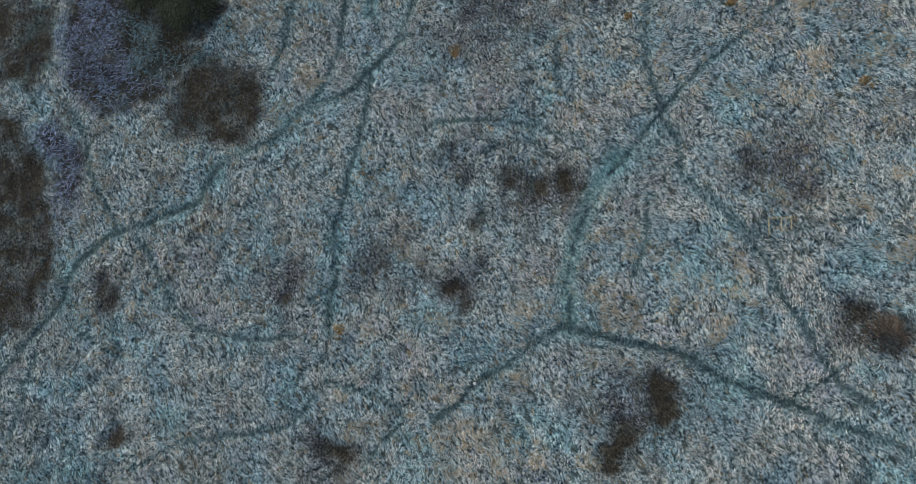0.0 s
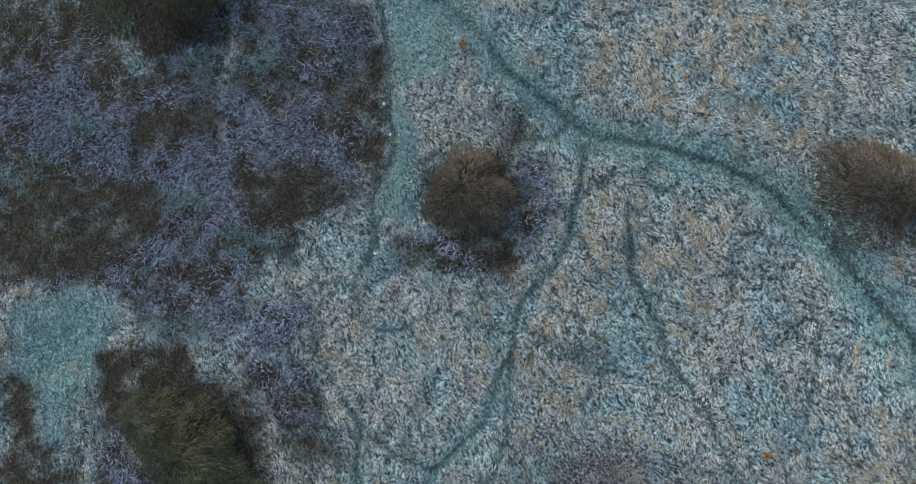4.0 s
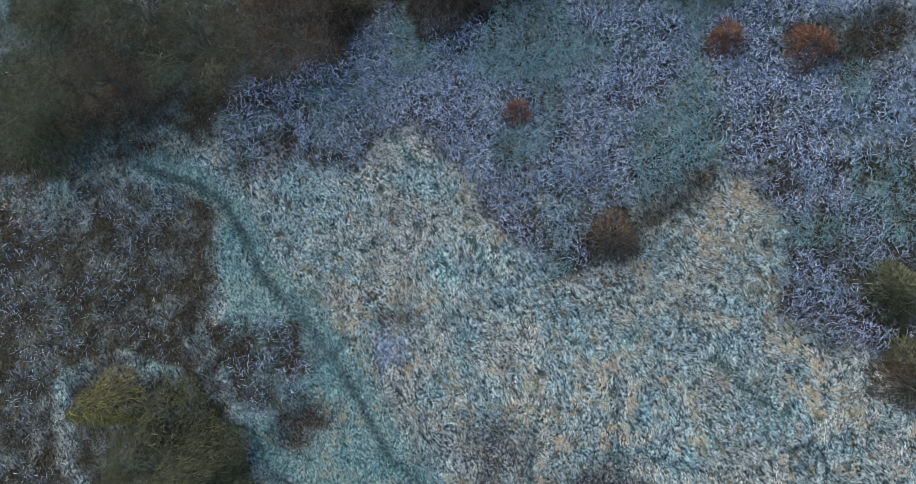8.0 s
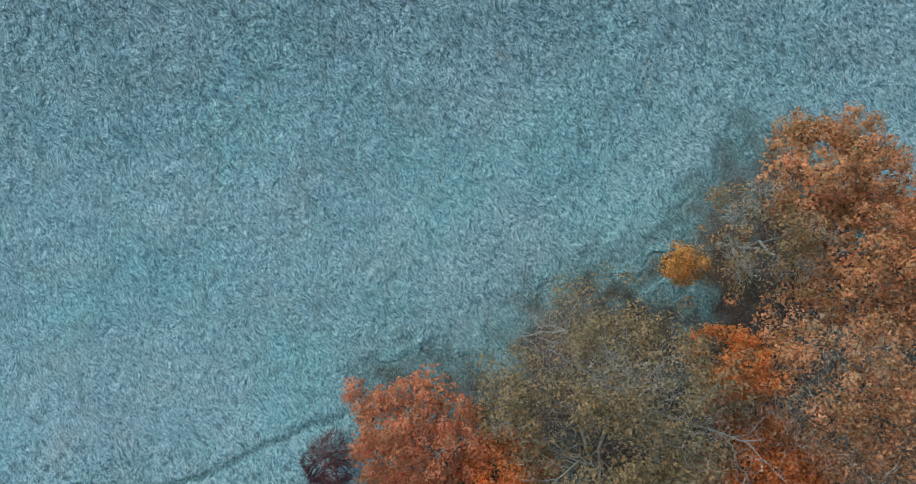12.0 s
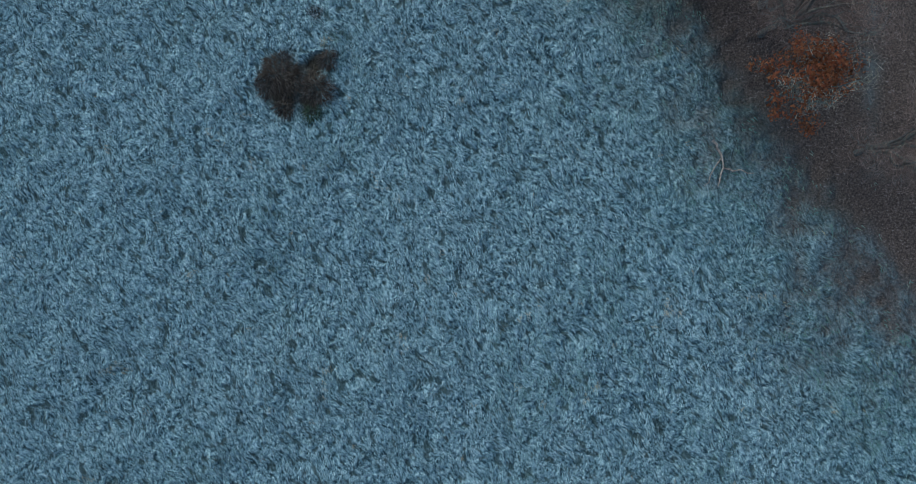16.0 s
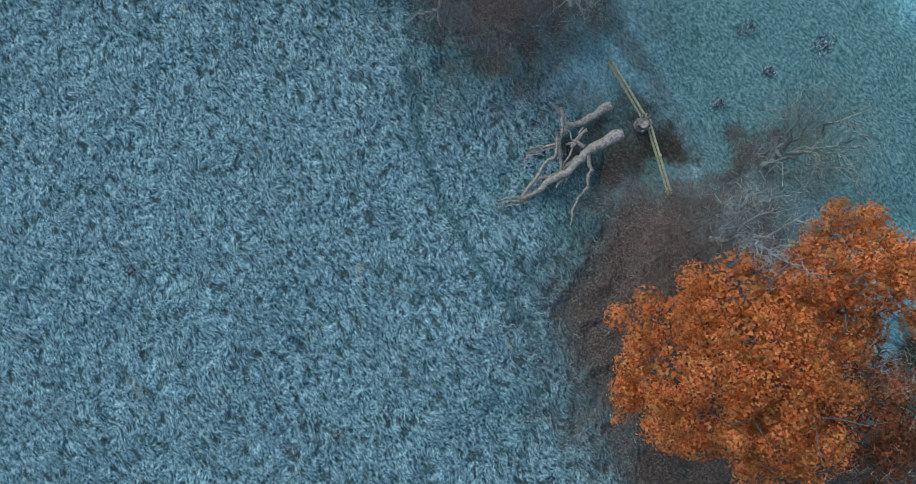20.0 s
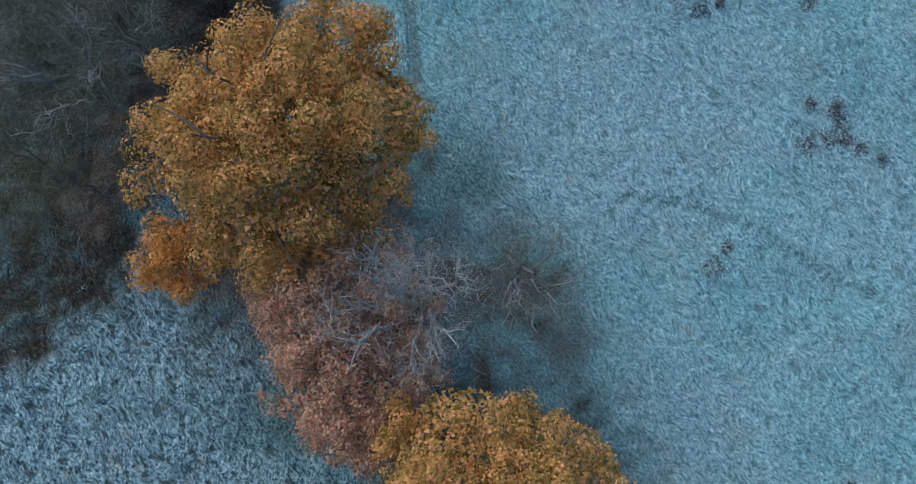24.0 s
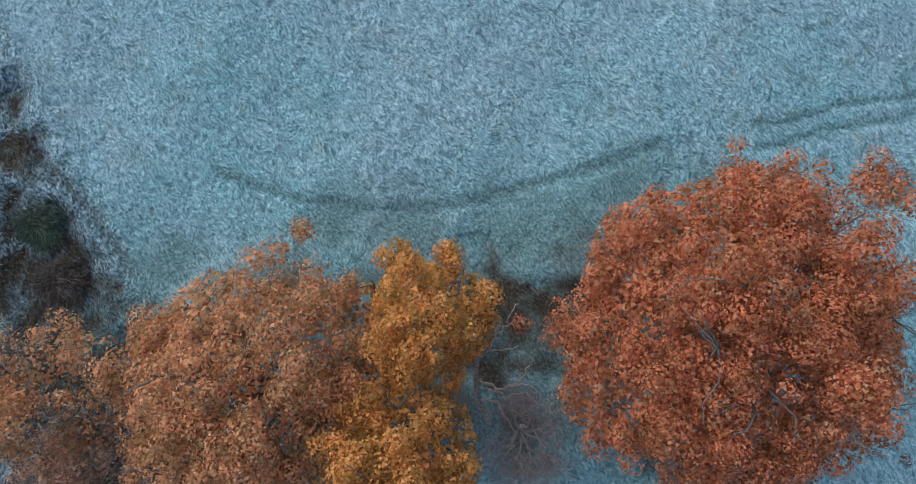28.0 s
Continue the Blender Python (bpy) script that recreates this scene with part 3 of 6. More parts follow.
# shade beside the dull brown bush, painted as dark ground
area("dark", (-1.1, 28.2), (4.4, 27.8), (5.2, 22.5), (3.9, 19.6), (2.3, 21.8), (0.2, 24.1), (-1.1, 25.5))
area("dark", (27.0, 27.0), (33.1, 26.5), (32.8, 22.9), (30.7, 22.2), (28.6, 24.0))
area("dark", (-34.2, 29.1), (-21.8, 28.7), (-21.1, 25.4), (-22.4, 23.2), (-28.7, 23.0), (-33.5, 21.4))
area("dark", (-14.6, 28.7), (-7.3, 28.7), (-6.8, 26.3), (-10.9, 25.5), (-14.0, 25.0))
area("bramble", (-37.7, 32.9), (-5.5, 30.4), (-6.4, 25.9), (-10.0, 25.6), (-13.4, 20.9), (-14.2, 18.2), (-17.4, 17.0), (-20.6, 17.2), (-23.6, 20.0), (-28.7, 22.6), (-33.5, 20.9))
area("bramble", (-14.6, 15.6), (-9.7, 15.4), (-7.9, 12.4), (-7.4, 9.4), (-12.2, 11.2), (-14.1, 14.3))
area("bramble", (-24.0, 10.2), (-19.1, 6.3), (-16.8, 4.2), (-16.6, -0.3), (-18.7, -1.1), (-22.0, 0.9), (-24.1, 4.6), (-25.2, 8.5))
area("bramble", (-12.9, 19.9), (-9.8, 20.2), (-8.9, 18.0), (-11.5, 15.9), (-14.2, 16.5))
area("bramble", (-0.3, 23.7), (3.1, 23.5), (3.5, 20.4), (0.6, 21.4))
area("green", (-32.3, 19.0), (-28.6, 21.6), (-23.7, 20.5), (-24.9, 16.9), (-27.4, 11.6), (-28.0, 8.1), (-30.2, 11.7), (-32.0, 15.3))
area("green", (-29.3, 6.4), (-27.0, 7.2), (-25.8, 2.9), (-28.9, 1.3))
area("bramble", (-16.1, 42.4), (-9.8, 42.6), (-6.1, 41.2), (-4.5, 37.9), (-4.6, 34.7), (-6.2, 33.2), (-5.0, 30.0), (-7.4, 28.5), (-9.9, 25.5), (-15.1, 24.7), (-16.4, 28.6), (-16.5, 34.2), (-15.7, 38.3))
area("bramble", (-22.9, 37.2), (-16.5, 38.3), (-16.4, 28.6), (-20.6, 28.7), (-25.8, 32.0), (-25.9, 35.3))
area("bramble", (-37.8, 59.4), (-21.1, 58.2), (-21.0, 52.0), (-28.7, 53.4), (-30.4, 49.5), (-28.8, 44.6), (-25.2, 40.2), (-22.9, 36.8), (-25.8, 32.0), (-24.0, 27.1), (-20.5, 26.3), (-21.3, 21.3), (-35.9, 21.2))
area("bramble", (-19.7, 55.5), (-13.6, 55.1), (-13.2, 52.4), (-14.9, 49.5), (-17.5, 49.2), (-19.3, 51.9))
area("bramble", (4.7, 29.9), (7.7, 28.4), (7.6, 25.4), (5.6, 22.8), (4.2, 26.1))
area("bramble", (-3.1, 24.7), (3.4, 24.6), (3.7, 21.4), (-4.4, 21.4))
area("bramble", (-21.6, 37.6), (-20.0, 42.1), (-16.5, 42.4), (-16.1, 38.3))
# shade round the big olive bush, painted as dark ground
area("dark", (-30.0, 51.7), (-25.5, 52.7), (-19.7, 51.5), (-16.6, 46.6), (-17.0, 42.4), (-19.5, 41.3), (-21.2, 38.4), (-21.6, 36.0), (-22.9, 36.4), (-23.4, 39.8), (-26.1, 42.4), (-28.9, 45.5))
area("dark", (-8.6, 34.8), (-6.2, 35.2), (-6.6, 33.2), (-8.2, 33.6))
area("dark", (-11.5, 28.6), (-8.2, 29.3), (-8.3, 26.6), (-10.7, 25.8))
# more painted shade of the dull brown bush
area("dark", (-1.9, 29.2), (3.6, 30.3), (4.1, 33.8), (5.6, 32.9), (5.0, 28.4), (6.1, 26.5), (4.1, 23.9), (4.0, 21.4), (-0.4, 24.7))
area("dark", (25.5, 29.6), (27.8, 29.6), (27.3, 23.5), (25.6, 26.0))
area("dark", (-14.9, 50.4), (-12.7, 49.8), (-12.7, 47.7), (-14.4, 48.2))
area("dark", (-21.1, 55.6), (-19.3, 55.4), (-18.8, 49.7), (-20.1, 50.2))
area("dark", (-5.7, 38.0), (-4.5, 37.9), (-4.2, 30.0), (-5.5, 27.0), (-6.0, 31.6))
area("dark", (-33.6, 28.0), (-30.9, 28.0), (-28.2, 24.7), (-24.7, 23.9), (-23.0, 22.4), (-33.3, 21.6))
area("dark", (-23.7, 33.6), (-16.5, 33.8), (-16.4, 31.8), (-20.6, 31.5), (-22.7, 30.3))
area("green", (-17.5, 48.8), (-15.7, 45.3), (-11.1, 43.5), (-7.3, 44.9), (-9.8, 50.5), (-12.8, 54.6), (-16.7, 54.4), (-14.9, 50.0))
area("green", (-4.5, 42.0), (-0.1, 40.6), (2.2, 37.7), (-2.6, 34.7), (-4.1, 35.9))
area("green", (-4.2, 34.7), (-2.6, 33.9), (-1.9, 30.0), (-2.8, 24.7), (-5.1, 26.2), (-3.6, 30.0))
area("bramble", (-37.4, 65.3), (-26.3, 65.3), (-22.2, 64.3), (-18.9, 62.7), (-18.9, 58.0), (-19.6, 53.5), (-22.0, 53.5), (-22.1, 55.8), (-26.1, 52.8), (-30.1, 51.7), (-36.8, 50.6))
area("bramble", (-18.1, 71.3), (-11.7, 72.2), (-8.5, 74.0), (-5.4, 73.8), (-1.5, 74.7), (5.3, 75.4), (25.2, 74.1), (27.0, 74.0), (25.3, 52.8), (20.8, 52.2), (18.2, 53.3), (15.9, 55.1), (16.6, 60.0), (15.7, 63.2), (12.0, 63.8), (9.3, 60.2), (6.4, 58.9), (3.2, 57.8), (0.3, 59.4), (-1.5, 61.7), (-2.2, 64.7), (-6.3, 67.6), (-8.2, 66.5), (-11.7, 65.1), (-16.9, 65.3))
area("bramble", (-18.4, 54.6), (-14.5, 54.9), (-14.9, 51.5), (-18.0, 50.5))
area("dark", (4.7, 60.4), (6.9, 61.8), (10.1, 62.4), (12.7, 64.5), (13.3, 63.7), (11.1, 60.9), (8.6, 59.5), (6.4, 58.5))
area("dark", (-22.1, 63.6), (-18.9, 62.7), (-19.3, 58.0), (-20.0, 53.5), (-18.8, 50.5), (-19.6, 49.0), (-22.0, 51.2), (-21.7, 57.3))
# lower part of the big bush's painted shade
area("dark", (-28.9, 51.7), (-22.0, 52.0), (-18.8, 49.7), (-18.0, 46.8), (-17.2, 45.0), (-29.1, 45.0))
area("dark", (-15.3, 50.1), (-12.6, 49.0), (-13.4, 47.5), (-15.3, 48.6))
area("dark", (16.7, 73.5), (25.2, 73.3), (24.9, 70.1), (19.3, 70.4))
area("dark", (21.8, 57.4), (24.0, 57.7), (23.9, 55.3), (22.0, 55.6))
area("green", (6.3, 74.6), (11.8, 74.2), (12.7, 71.9), (8.8, 71.4), (6.6, 72.6))
area("green", (-18.1, 63.8), (-16.5, 58.7), (-13.4, 55.6), (-10.3, 51.9), (-8.8, 48.9), (-8.5, 45.1), (-14.9, 45.0), (-17.2, 48.2), (-18.8, 51.6), (-18.5, 56.5), (-18.9, 60.3))
area("green", (12.9, 69.3), (15.0, 68.4), (15.3, 66.9), (13.5, 67.4))
area("lilac", (-8.8, 54.1), (-6.5, 53.7), (-6.9, 51.8), (-8.4, 52.2))
area("bramble", (-18.6, 71.3), (-11.2, 72.1), (-7.5, 75.6), (-0.4, 75.0), (1.8, 78.5), (9.7, 79.9), (10.2, 76.7), (13.4, 74.9), (16.5, 77.5), (16.8, 81.6), (22.3, 83.0), (21.7, 73.9), (9.6, 71.6), (-4.1, 70.2), (-7.6, 69.9), (-11.3, 66.5), (-17.9, 64.8), (-18.6, 67.3))
area("green", (6.1, 75.1), (9.8, 74.7), (9.7, 71.9), (7.0, 71.7))
area("litter", (-6.3, 166.4), (-3.9, 161.3), (-0.9, 156.9), (3.0, 151.9), (6.1, 146.7), (9.3, 141.5), (11.5, 138.1), (16.0, 138.0), (16.9, 154.4), (14.7, 157.7), (11.6, 164.3), (10.1, 165.3))
area("litter", (-8.0, 172.4), (-6.3, 168.5), (-4.6, 165.3), (-3.2, 162.1), (-1.6, 158.1), (12.2, 157.9), (12.6, 164.1), (9.3, 166.0), (4.2, 170.5), (0.1, 177.7), (-3.2, 180.1), (-4.6, 178.6), (-6.7, 173.9))
area("leafy", (-30.9, 240.2), (-22.4, 238.8), (-18.0, 237.0), (-17.6, 234.4), (-21.0, 232.8), (-24.4, 229.7), (-26.9, 230.9), (-28.9, 235.3))
area("leafy", (-20.0, 213.5), (-12.7, 212.5), (-10.0, 209.9), (-8.0, 205.8), (-10.0, 203.4), (-14.5, 203.8), (-18.6, 209.1))
area("wood", (-40.5, 233.2), (-26.4, 231.5), (-23.5, 226.2), (-24.4, 223.1), (-31.1, 220.6), (-33.2, 212.5), (-38.7, 213.0), (-41.3, 213.5))
# darker ground in the gap between the golden and red crowns
area("wood", (-16.8, 245.9), (-12.1, 246.0), (-12.1, 243.1), (-13.5, 241.4), (-16.3, 242.3))
area("wood", (-32.7, 236.8), (-29.6, 235.6), (-29.2, 232.2), (-32.1, 232.5))
area("wood", (-42.8, 247.8), (-37.1, 246.5), (-36.4, 240.0), (-32.8, 236.5), (-33.0, 232.6), (-43.4, 233.5))
area("ditch", (-34.5, 241.9), (-32.5, 241.4), (-30.9, 235.5), (-27.6, 231.0), (-26.5, 228.0), (-23.4, 226.1), (-19.3, 223.3), (-18.2, 221.3), (-18.9, 217.6), (-27.5, 218.3), (-28.6, 221.0), (-27.1, 223.7), (-27.2, 226.5), (-30.0, 229.3), (-31.3, 233.6), (-33.8, 237.2))
area("ditch", (-42.5, 254.5), (-39.1, 253.4), (-37.3, 249.2), (-37.0, 247.5), (-42.7, 249.5))
area("litter", (13.6, 172.1), (22.6, 171.4), (20.8, 137.9), (13.6, 138.1), (14.7, 157.7))
# shade beneath the fallen dead tree, painted as dark ground
area("wood", (-6.3, 181.1), (-3.7, 183.5), (-2.1, 184.1), (-0.3, 182.4), (0.7, 179.8), (-1.4, 179.6), (-4.0, 178.5), (-5.5, 179.5))
# the same dark gap, drawn wider
area("wood", (-17.7, 246.4), (-10.2, 246.2), (-10.0, 243.4), (-12.1, 241.2), (-16.9, 242.3))
area("ditch", (-42.3, 254.5), (-39.2, 253.8), (-37.4, 250.3), (-36.9, 246.3), (-40.6, 246.4), (-42.5, 248.2))
area("wood", (10.8, 170.4), (18.6, 169.8), (17.7, 155.6), (11.9, 158.6))
area("litter", (7.6, 141.8), (18.9, 141.1), (26.1, 140.6), (25.3, 123.0), (18.3, 128.5), (14.8, 134.3), (11.1, 139.2))
# field with thinner frost, drawn darker and greener
area("green_and_shade", (-2.4, 190.9), (8.9, 190.0), (14.4, 183.9), (13.8, 174.8), (4.0, 178.0), (0.5, 180.4), (-1.1, 185.0))
# small dark spots, most of them in the hollows
patches("dark", [(-19.9, -14.6, 0.9), (-18.4, -24.1, 1.2), (5.6, -14.1, 0.9), (5.7, -15.5, 0.9), (18.3, -20.5, 1.2), (18.2, -22.0, 1.1), (15.8, -24.5, 1.4), (-2.5, -25.2, 1.2), (8.9, -7.3, 0.7), (10.3, -7.1, 0.7), (12.1, -7.4, 0.7), (13.4, -7.6, 0.6), (7.5, -9.5, 0.7), (5.6, -5.2, 0.6), (30.1, -16.4, 0.9), (32.6, -17.3, 1.3), (-7.0, -14.9, 0.7), (24.9, -5.8, 0.8)])
track(0.34, "mud", (-30.0, 238.4), (-27.9, 234.9), (-26.4, 232.8), (-25.0, 230.7), (-23.2, 229.1), (-21.4, 228.1), (-18.9, 227.4), (-17.1, 226.0), (-16.4, 224.5), (-16.3, 222.7), (-16.5, 220.4), (-16.7, 217.4))
track(0.3, "mud", (-16.2, 223.2), (-16.2, 221.3), (-16.5, 219.7))
track(0.36, "rut", (-14.9, 186.5), (-14.4, 184.5), (-14.0, 182.1), (-13.2, 179.1), (-12.3, 177.1), (-11.1, 174.8), (-9.3, 172.4), (-8.1, 170.8))
track(0.45, "rut", (-29.8, 254.3), (-27.6, 253.2), (-25.0, 252.1), (-21.8, 251.2), (-18.6, 250.8), (-15.4, 250.9), (-12.1, 251.5), (-8.8, 252.1), (-5.6, 252.8))
track(0.5, "mud", (-41.0, 257.4), (-38.0, 254.3), (-36.4, 252.1), (-34.9, 249.2))
track(0.22, "rut", (-6.2, 213.3), (-2.1, 212.2), (0.7, 210.8), (3.4, 208.5), (6.2, 206.6))
patches("ditch", [(6.8, 248.3, 1.1), (-27.2, 228.4, 1.5), (-25.8, 225.7, 1.6), (-23.7, 223.9, 1.6), (-32.3, 236.9, 1.7), (-28.7, 231.7, 1.8), (-27.3, 228.7, 1.6), (-24.5, 223.9, 2.7), (-40.7, 251.9, 1.7), (-39.4, 249.2, 2.2), (-14.3, 243.9, 2.1), (-12.0, 244.9, 1.8), (-16.8, 243.5, 1.8), (-11.4, 242.3, 1.4), (-41.3, 260.2, 1.2), (-15.1, 246.4, 2.2), (-10.9, 244.2, 1.5)])
patches("litter", [(10.0, 146.0, 5.6), (13.5, 140.8, 5.1), (14.8, 134.2, 5.1), (6.9, 149.2, 3.9), (-6.2, 172.0, 2.1), (-4.5, 166.2, 2.9), (-2.3, 160.4, 3.3), (6.0, 156.0, 5.5), (10.7, 154.7, 5.9), (11.9, 148.2, 5.8), (13.7, 141.4, 4.1), (8.8, 149.3, 3.8), (-0.8, 174.5, 3.7), (3.9, 175.9, 3.6), (17.6, 133.7, 3.9), (15.4, 135.9, 3.5), (11.2, 139.3, 2.6), (13.9, 136.2, 2.6), (15.9, 132.9, 2.5), (7.5, 148.5, 3.5), (1.3, 158.3, 3.8), (-5.0, 170.0, 2.9), (-5.2, 172.9, 2.1), (-2.3, 165.0, 2.9)])
patches("litter", [(0.5, 158.5, 4.5), (3.3, 153.7, 3.3), (-7.9, 187.1, 4.6), (-5.6, 171.3, 3.3), (-3.4, 165.0, 2.8), (-22.6, 208.7, 3.6), (-26.5, 210.8, 3.6), (-6.4, 193.1, 3.9), (-8.3, 189.1, 4.7)])


def wander(x, y):
    """Small sideways shifts, which make outlines uneven."""
    return (lattice(x, y, 2.6, 11) - 0.5) * 1.6 + (lattice(x, y, 0.9, 12) - 0.5) * 0.7, (lattice(x, y, 2.6, 13) - 0.5) * 1.6 + (lattice(x, y, 0.9, 14) - 0.5) * 0.7


def patch_mask(kind, x, y, soft=0.45):
    out = np.zeros(len(x))
    dx, dy = wander(x, y)
    for cx, cy, r in PATCHES.get(kind, ()):
        near = (np.abs(x - cx) < r * 1.8 + 2) & (np.abs(y - cy) < r * 1.8 + 2)
        d = np.hypot(x[near] + dx[near] - cx, y[near] + dy[near] - cy) / r
        out[near] = np.maximum(out[near], 1 - step(1.05 - soft, 1.15 + soft * 0.6, d))
    for p in AREAS.get(kind, ()):
        low, high = p.min(0) - 2.5, p.max(0) + 2.5
        near = np.flatnonzero((x > low[0]) & (x < high[0]) & (y > low[1]) & (y < high[1]))
        if len(near) == 0:
            continue
        sway = 0.35 if kind == "litter" else 0.75
        qx, qy = x[near] + sway * dx[near], y[near] + sway * dy[near]
        inside, gap = np.zeros(len(near), bool), np.full(len(near), 1e9)
        for a, b in zip(p, np.roll(p, -1, 0)):
            e = b - a
            u = np.clip(((qx - a[0]) * e[0] + (qy - a[1]) * e[1]) / (e @ e), 0, 1)
            gap = np.minimum(gap, np.hypot(qx - a[0] - u * e[0], qy - a[1] - u * e[1]))
            crosses = (a[1] > qy) != (b[1] > qy)
            inside ^= crosses & (qx < a[0] + (qy - a[1]) * e[0] / (e[1] if e[1] else 1e-9))
        out[near] = np.maximum(out[near], step(-1.1 * soft - 0.25, 1.1 * soft + 0.25, np.where(inside, gap, -gap)))
    return out


def track_mask(kinds, x, y, grow=1.0):
    out = np.zeros(len(x))
    wx, wy = (lattice(x, y, 1.5, 21) - 0.5) * 0.3, (lattice(x, y, 1.5, 22) - 0.5) * 0.3
    for width, kind, p in TRACKS:
        if kind not in kinds:
            continue
        for a, b in zip(p[:-1], p[1:]):
            low, high = np.minimum(a, b) - 2.5, np.maximum(a, b) + 2.5
            near = np.flatnonzero((x > low[0]) & (x < high[0]) & (y > low[1]) & (y < high[1]))
            if len(near) == 0:
                continue
            qx, qy = x[near] + wx[near], y[near] + wy[near]
            d = b - a
            u = np.clip(((qx - a[0]) * d[0] + (qy - a[1]) * d[1]) / (d @ d), 0, 1)
            dist = np.hypot(qx - a[0] - u * d[0], qy - a[1] - u * d[1]) / (width * grow)
            out[near] = np.maximum(out[near], 1 - step(0.3, 0.85, dist))
    return out


def shade_of_trees(x, y):
    """How far a place lies below the crowns, where no frost and much leaf litter is."""
    under, fringe = np.zeros(len(x)), np.zeros(len(x))
    dx, dy = wander(x, y)
    for cx, cy, r in TREES_AT:
        near = (np.abs(x - cx) < r * 2 + 5) & (np.abs(y - cy) < r * 2 + 5)
        d = np.hypot(x[near] + dx[near] - cx, y[near] + dy[near] - cy)
        under[near] = np.maximum(under[near], 1 - step(0.5 * r, 1.1 * r, d))
        fringe[near] = np.maximum(fringe[near], 1 - step(0.8 * r, 1.2 * r + 2.8, d))
    return under, fringe


def moor(x, y):
    """1 on the rough moor before the belt of trees, 0 on the meadows behind it."""
    return 1 - step(-3, 3, y - (82.8 + 0.384 * x))


def rough(x, y):
    """Where the grass stands in coarse tufts: the moor, and the long pasture up to the hedge."""
    pasture = step(98, 128, y) * (1 - step(-2, 2, x - 14 + (y - 140) * 0.45))
    return np.maximum(1 - step(70, 92, y), np.maximum(pasture, 0.06))


def thin_frost(x, y):
    """The fields beyond the hedge, where the frost lies thinner."""
    return step(86, 93, y) * (1 - rough(x, y))


def tuft_field(x, y):
    """Rounded tufts, drawn out along the lie of the grass, 0 between them and 1 on them."""
    u = x + 0.9 * lattice(x, y, 2.2, 34) + 0.35 * y * 0.5
    v = y * 0.62 - 0.25 * x + 0.9 * lattice(x, y, 2.2, 35)
    return 0.62 * lattice(u, v, 0.66, 36) + 0.38 * lattice(u, v, 1.15, 37)


def trods(x, y):
    """Faint winding runs between the tussocks."""
    n = 0.65 * lattice(x, y, 7.0, 38) + 0.35 * lattice(x, y, 2.5, 39)
    return (1 - step(0.004, 0.017, np.abs(n - 0.5))) * moor(x, y) * step(0.45, 0.6, lattice(x, y, 9.0, 40))


def height(x, y):
    m = moor(x, y)
    z = (lattice(x, y, 5.0, 31) - 0.5) * 0.5 + (lattice(x, y, 1.7, 32) - 0.5) * (0.14 + 0.2 * m)
    z = z + (tuft_field(x, y) - 0.5) * 0.42 * rough(x, y)
    z = z - 0.1 * track_mask(("sheep",), x, y, 0.8) - 0.12 * track_mask(("green", "rut"), x, y) - 0.15 * trods(x, y)
    return z - 0.5 * patch_mask("ditch", x, y) - 0.35 * patch_mask("hollow", x, y, 0.9)


# ---- ground ----
def spread(low, high, fine, far):
    inner = np.arange(low, high + fine, fine)
    outer = fine * 1.6 ** np.arange(1, 24)
    outer = np.cumsum(outer)
    outer = outer[outer < far]
    return np.concatenate([low - outer[::-1], inner, inner[-1] + outer])


def ragged(mask, x, y):
    """The same patch with a frayed edge."""
    fray = (lattice(x, y, 1.6, 81) - 0.5) * 0.6 + (lattice(x, y, 0.6, 82) - 0.5) * 0.7
    return np.where(mask > 0.03, np.clip(mask + fray * 4 * mask * np.clip(1.1 - mask, 0, 1), 0, 1), 0)


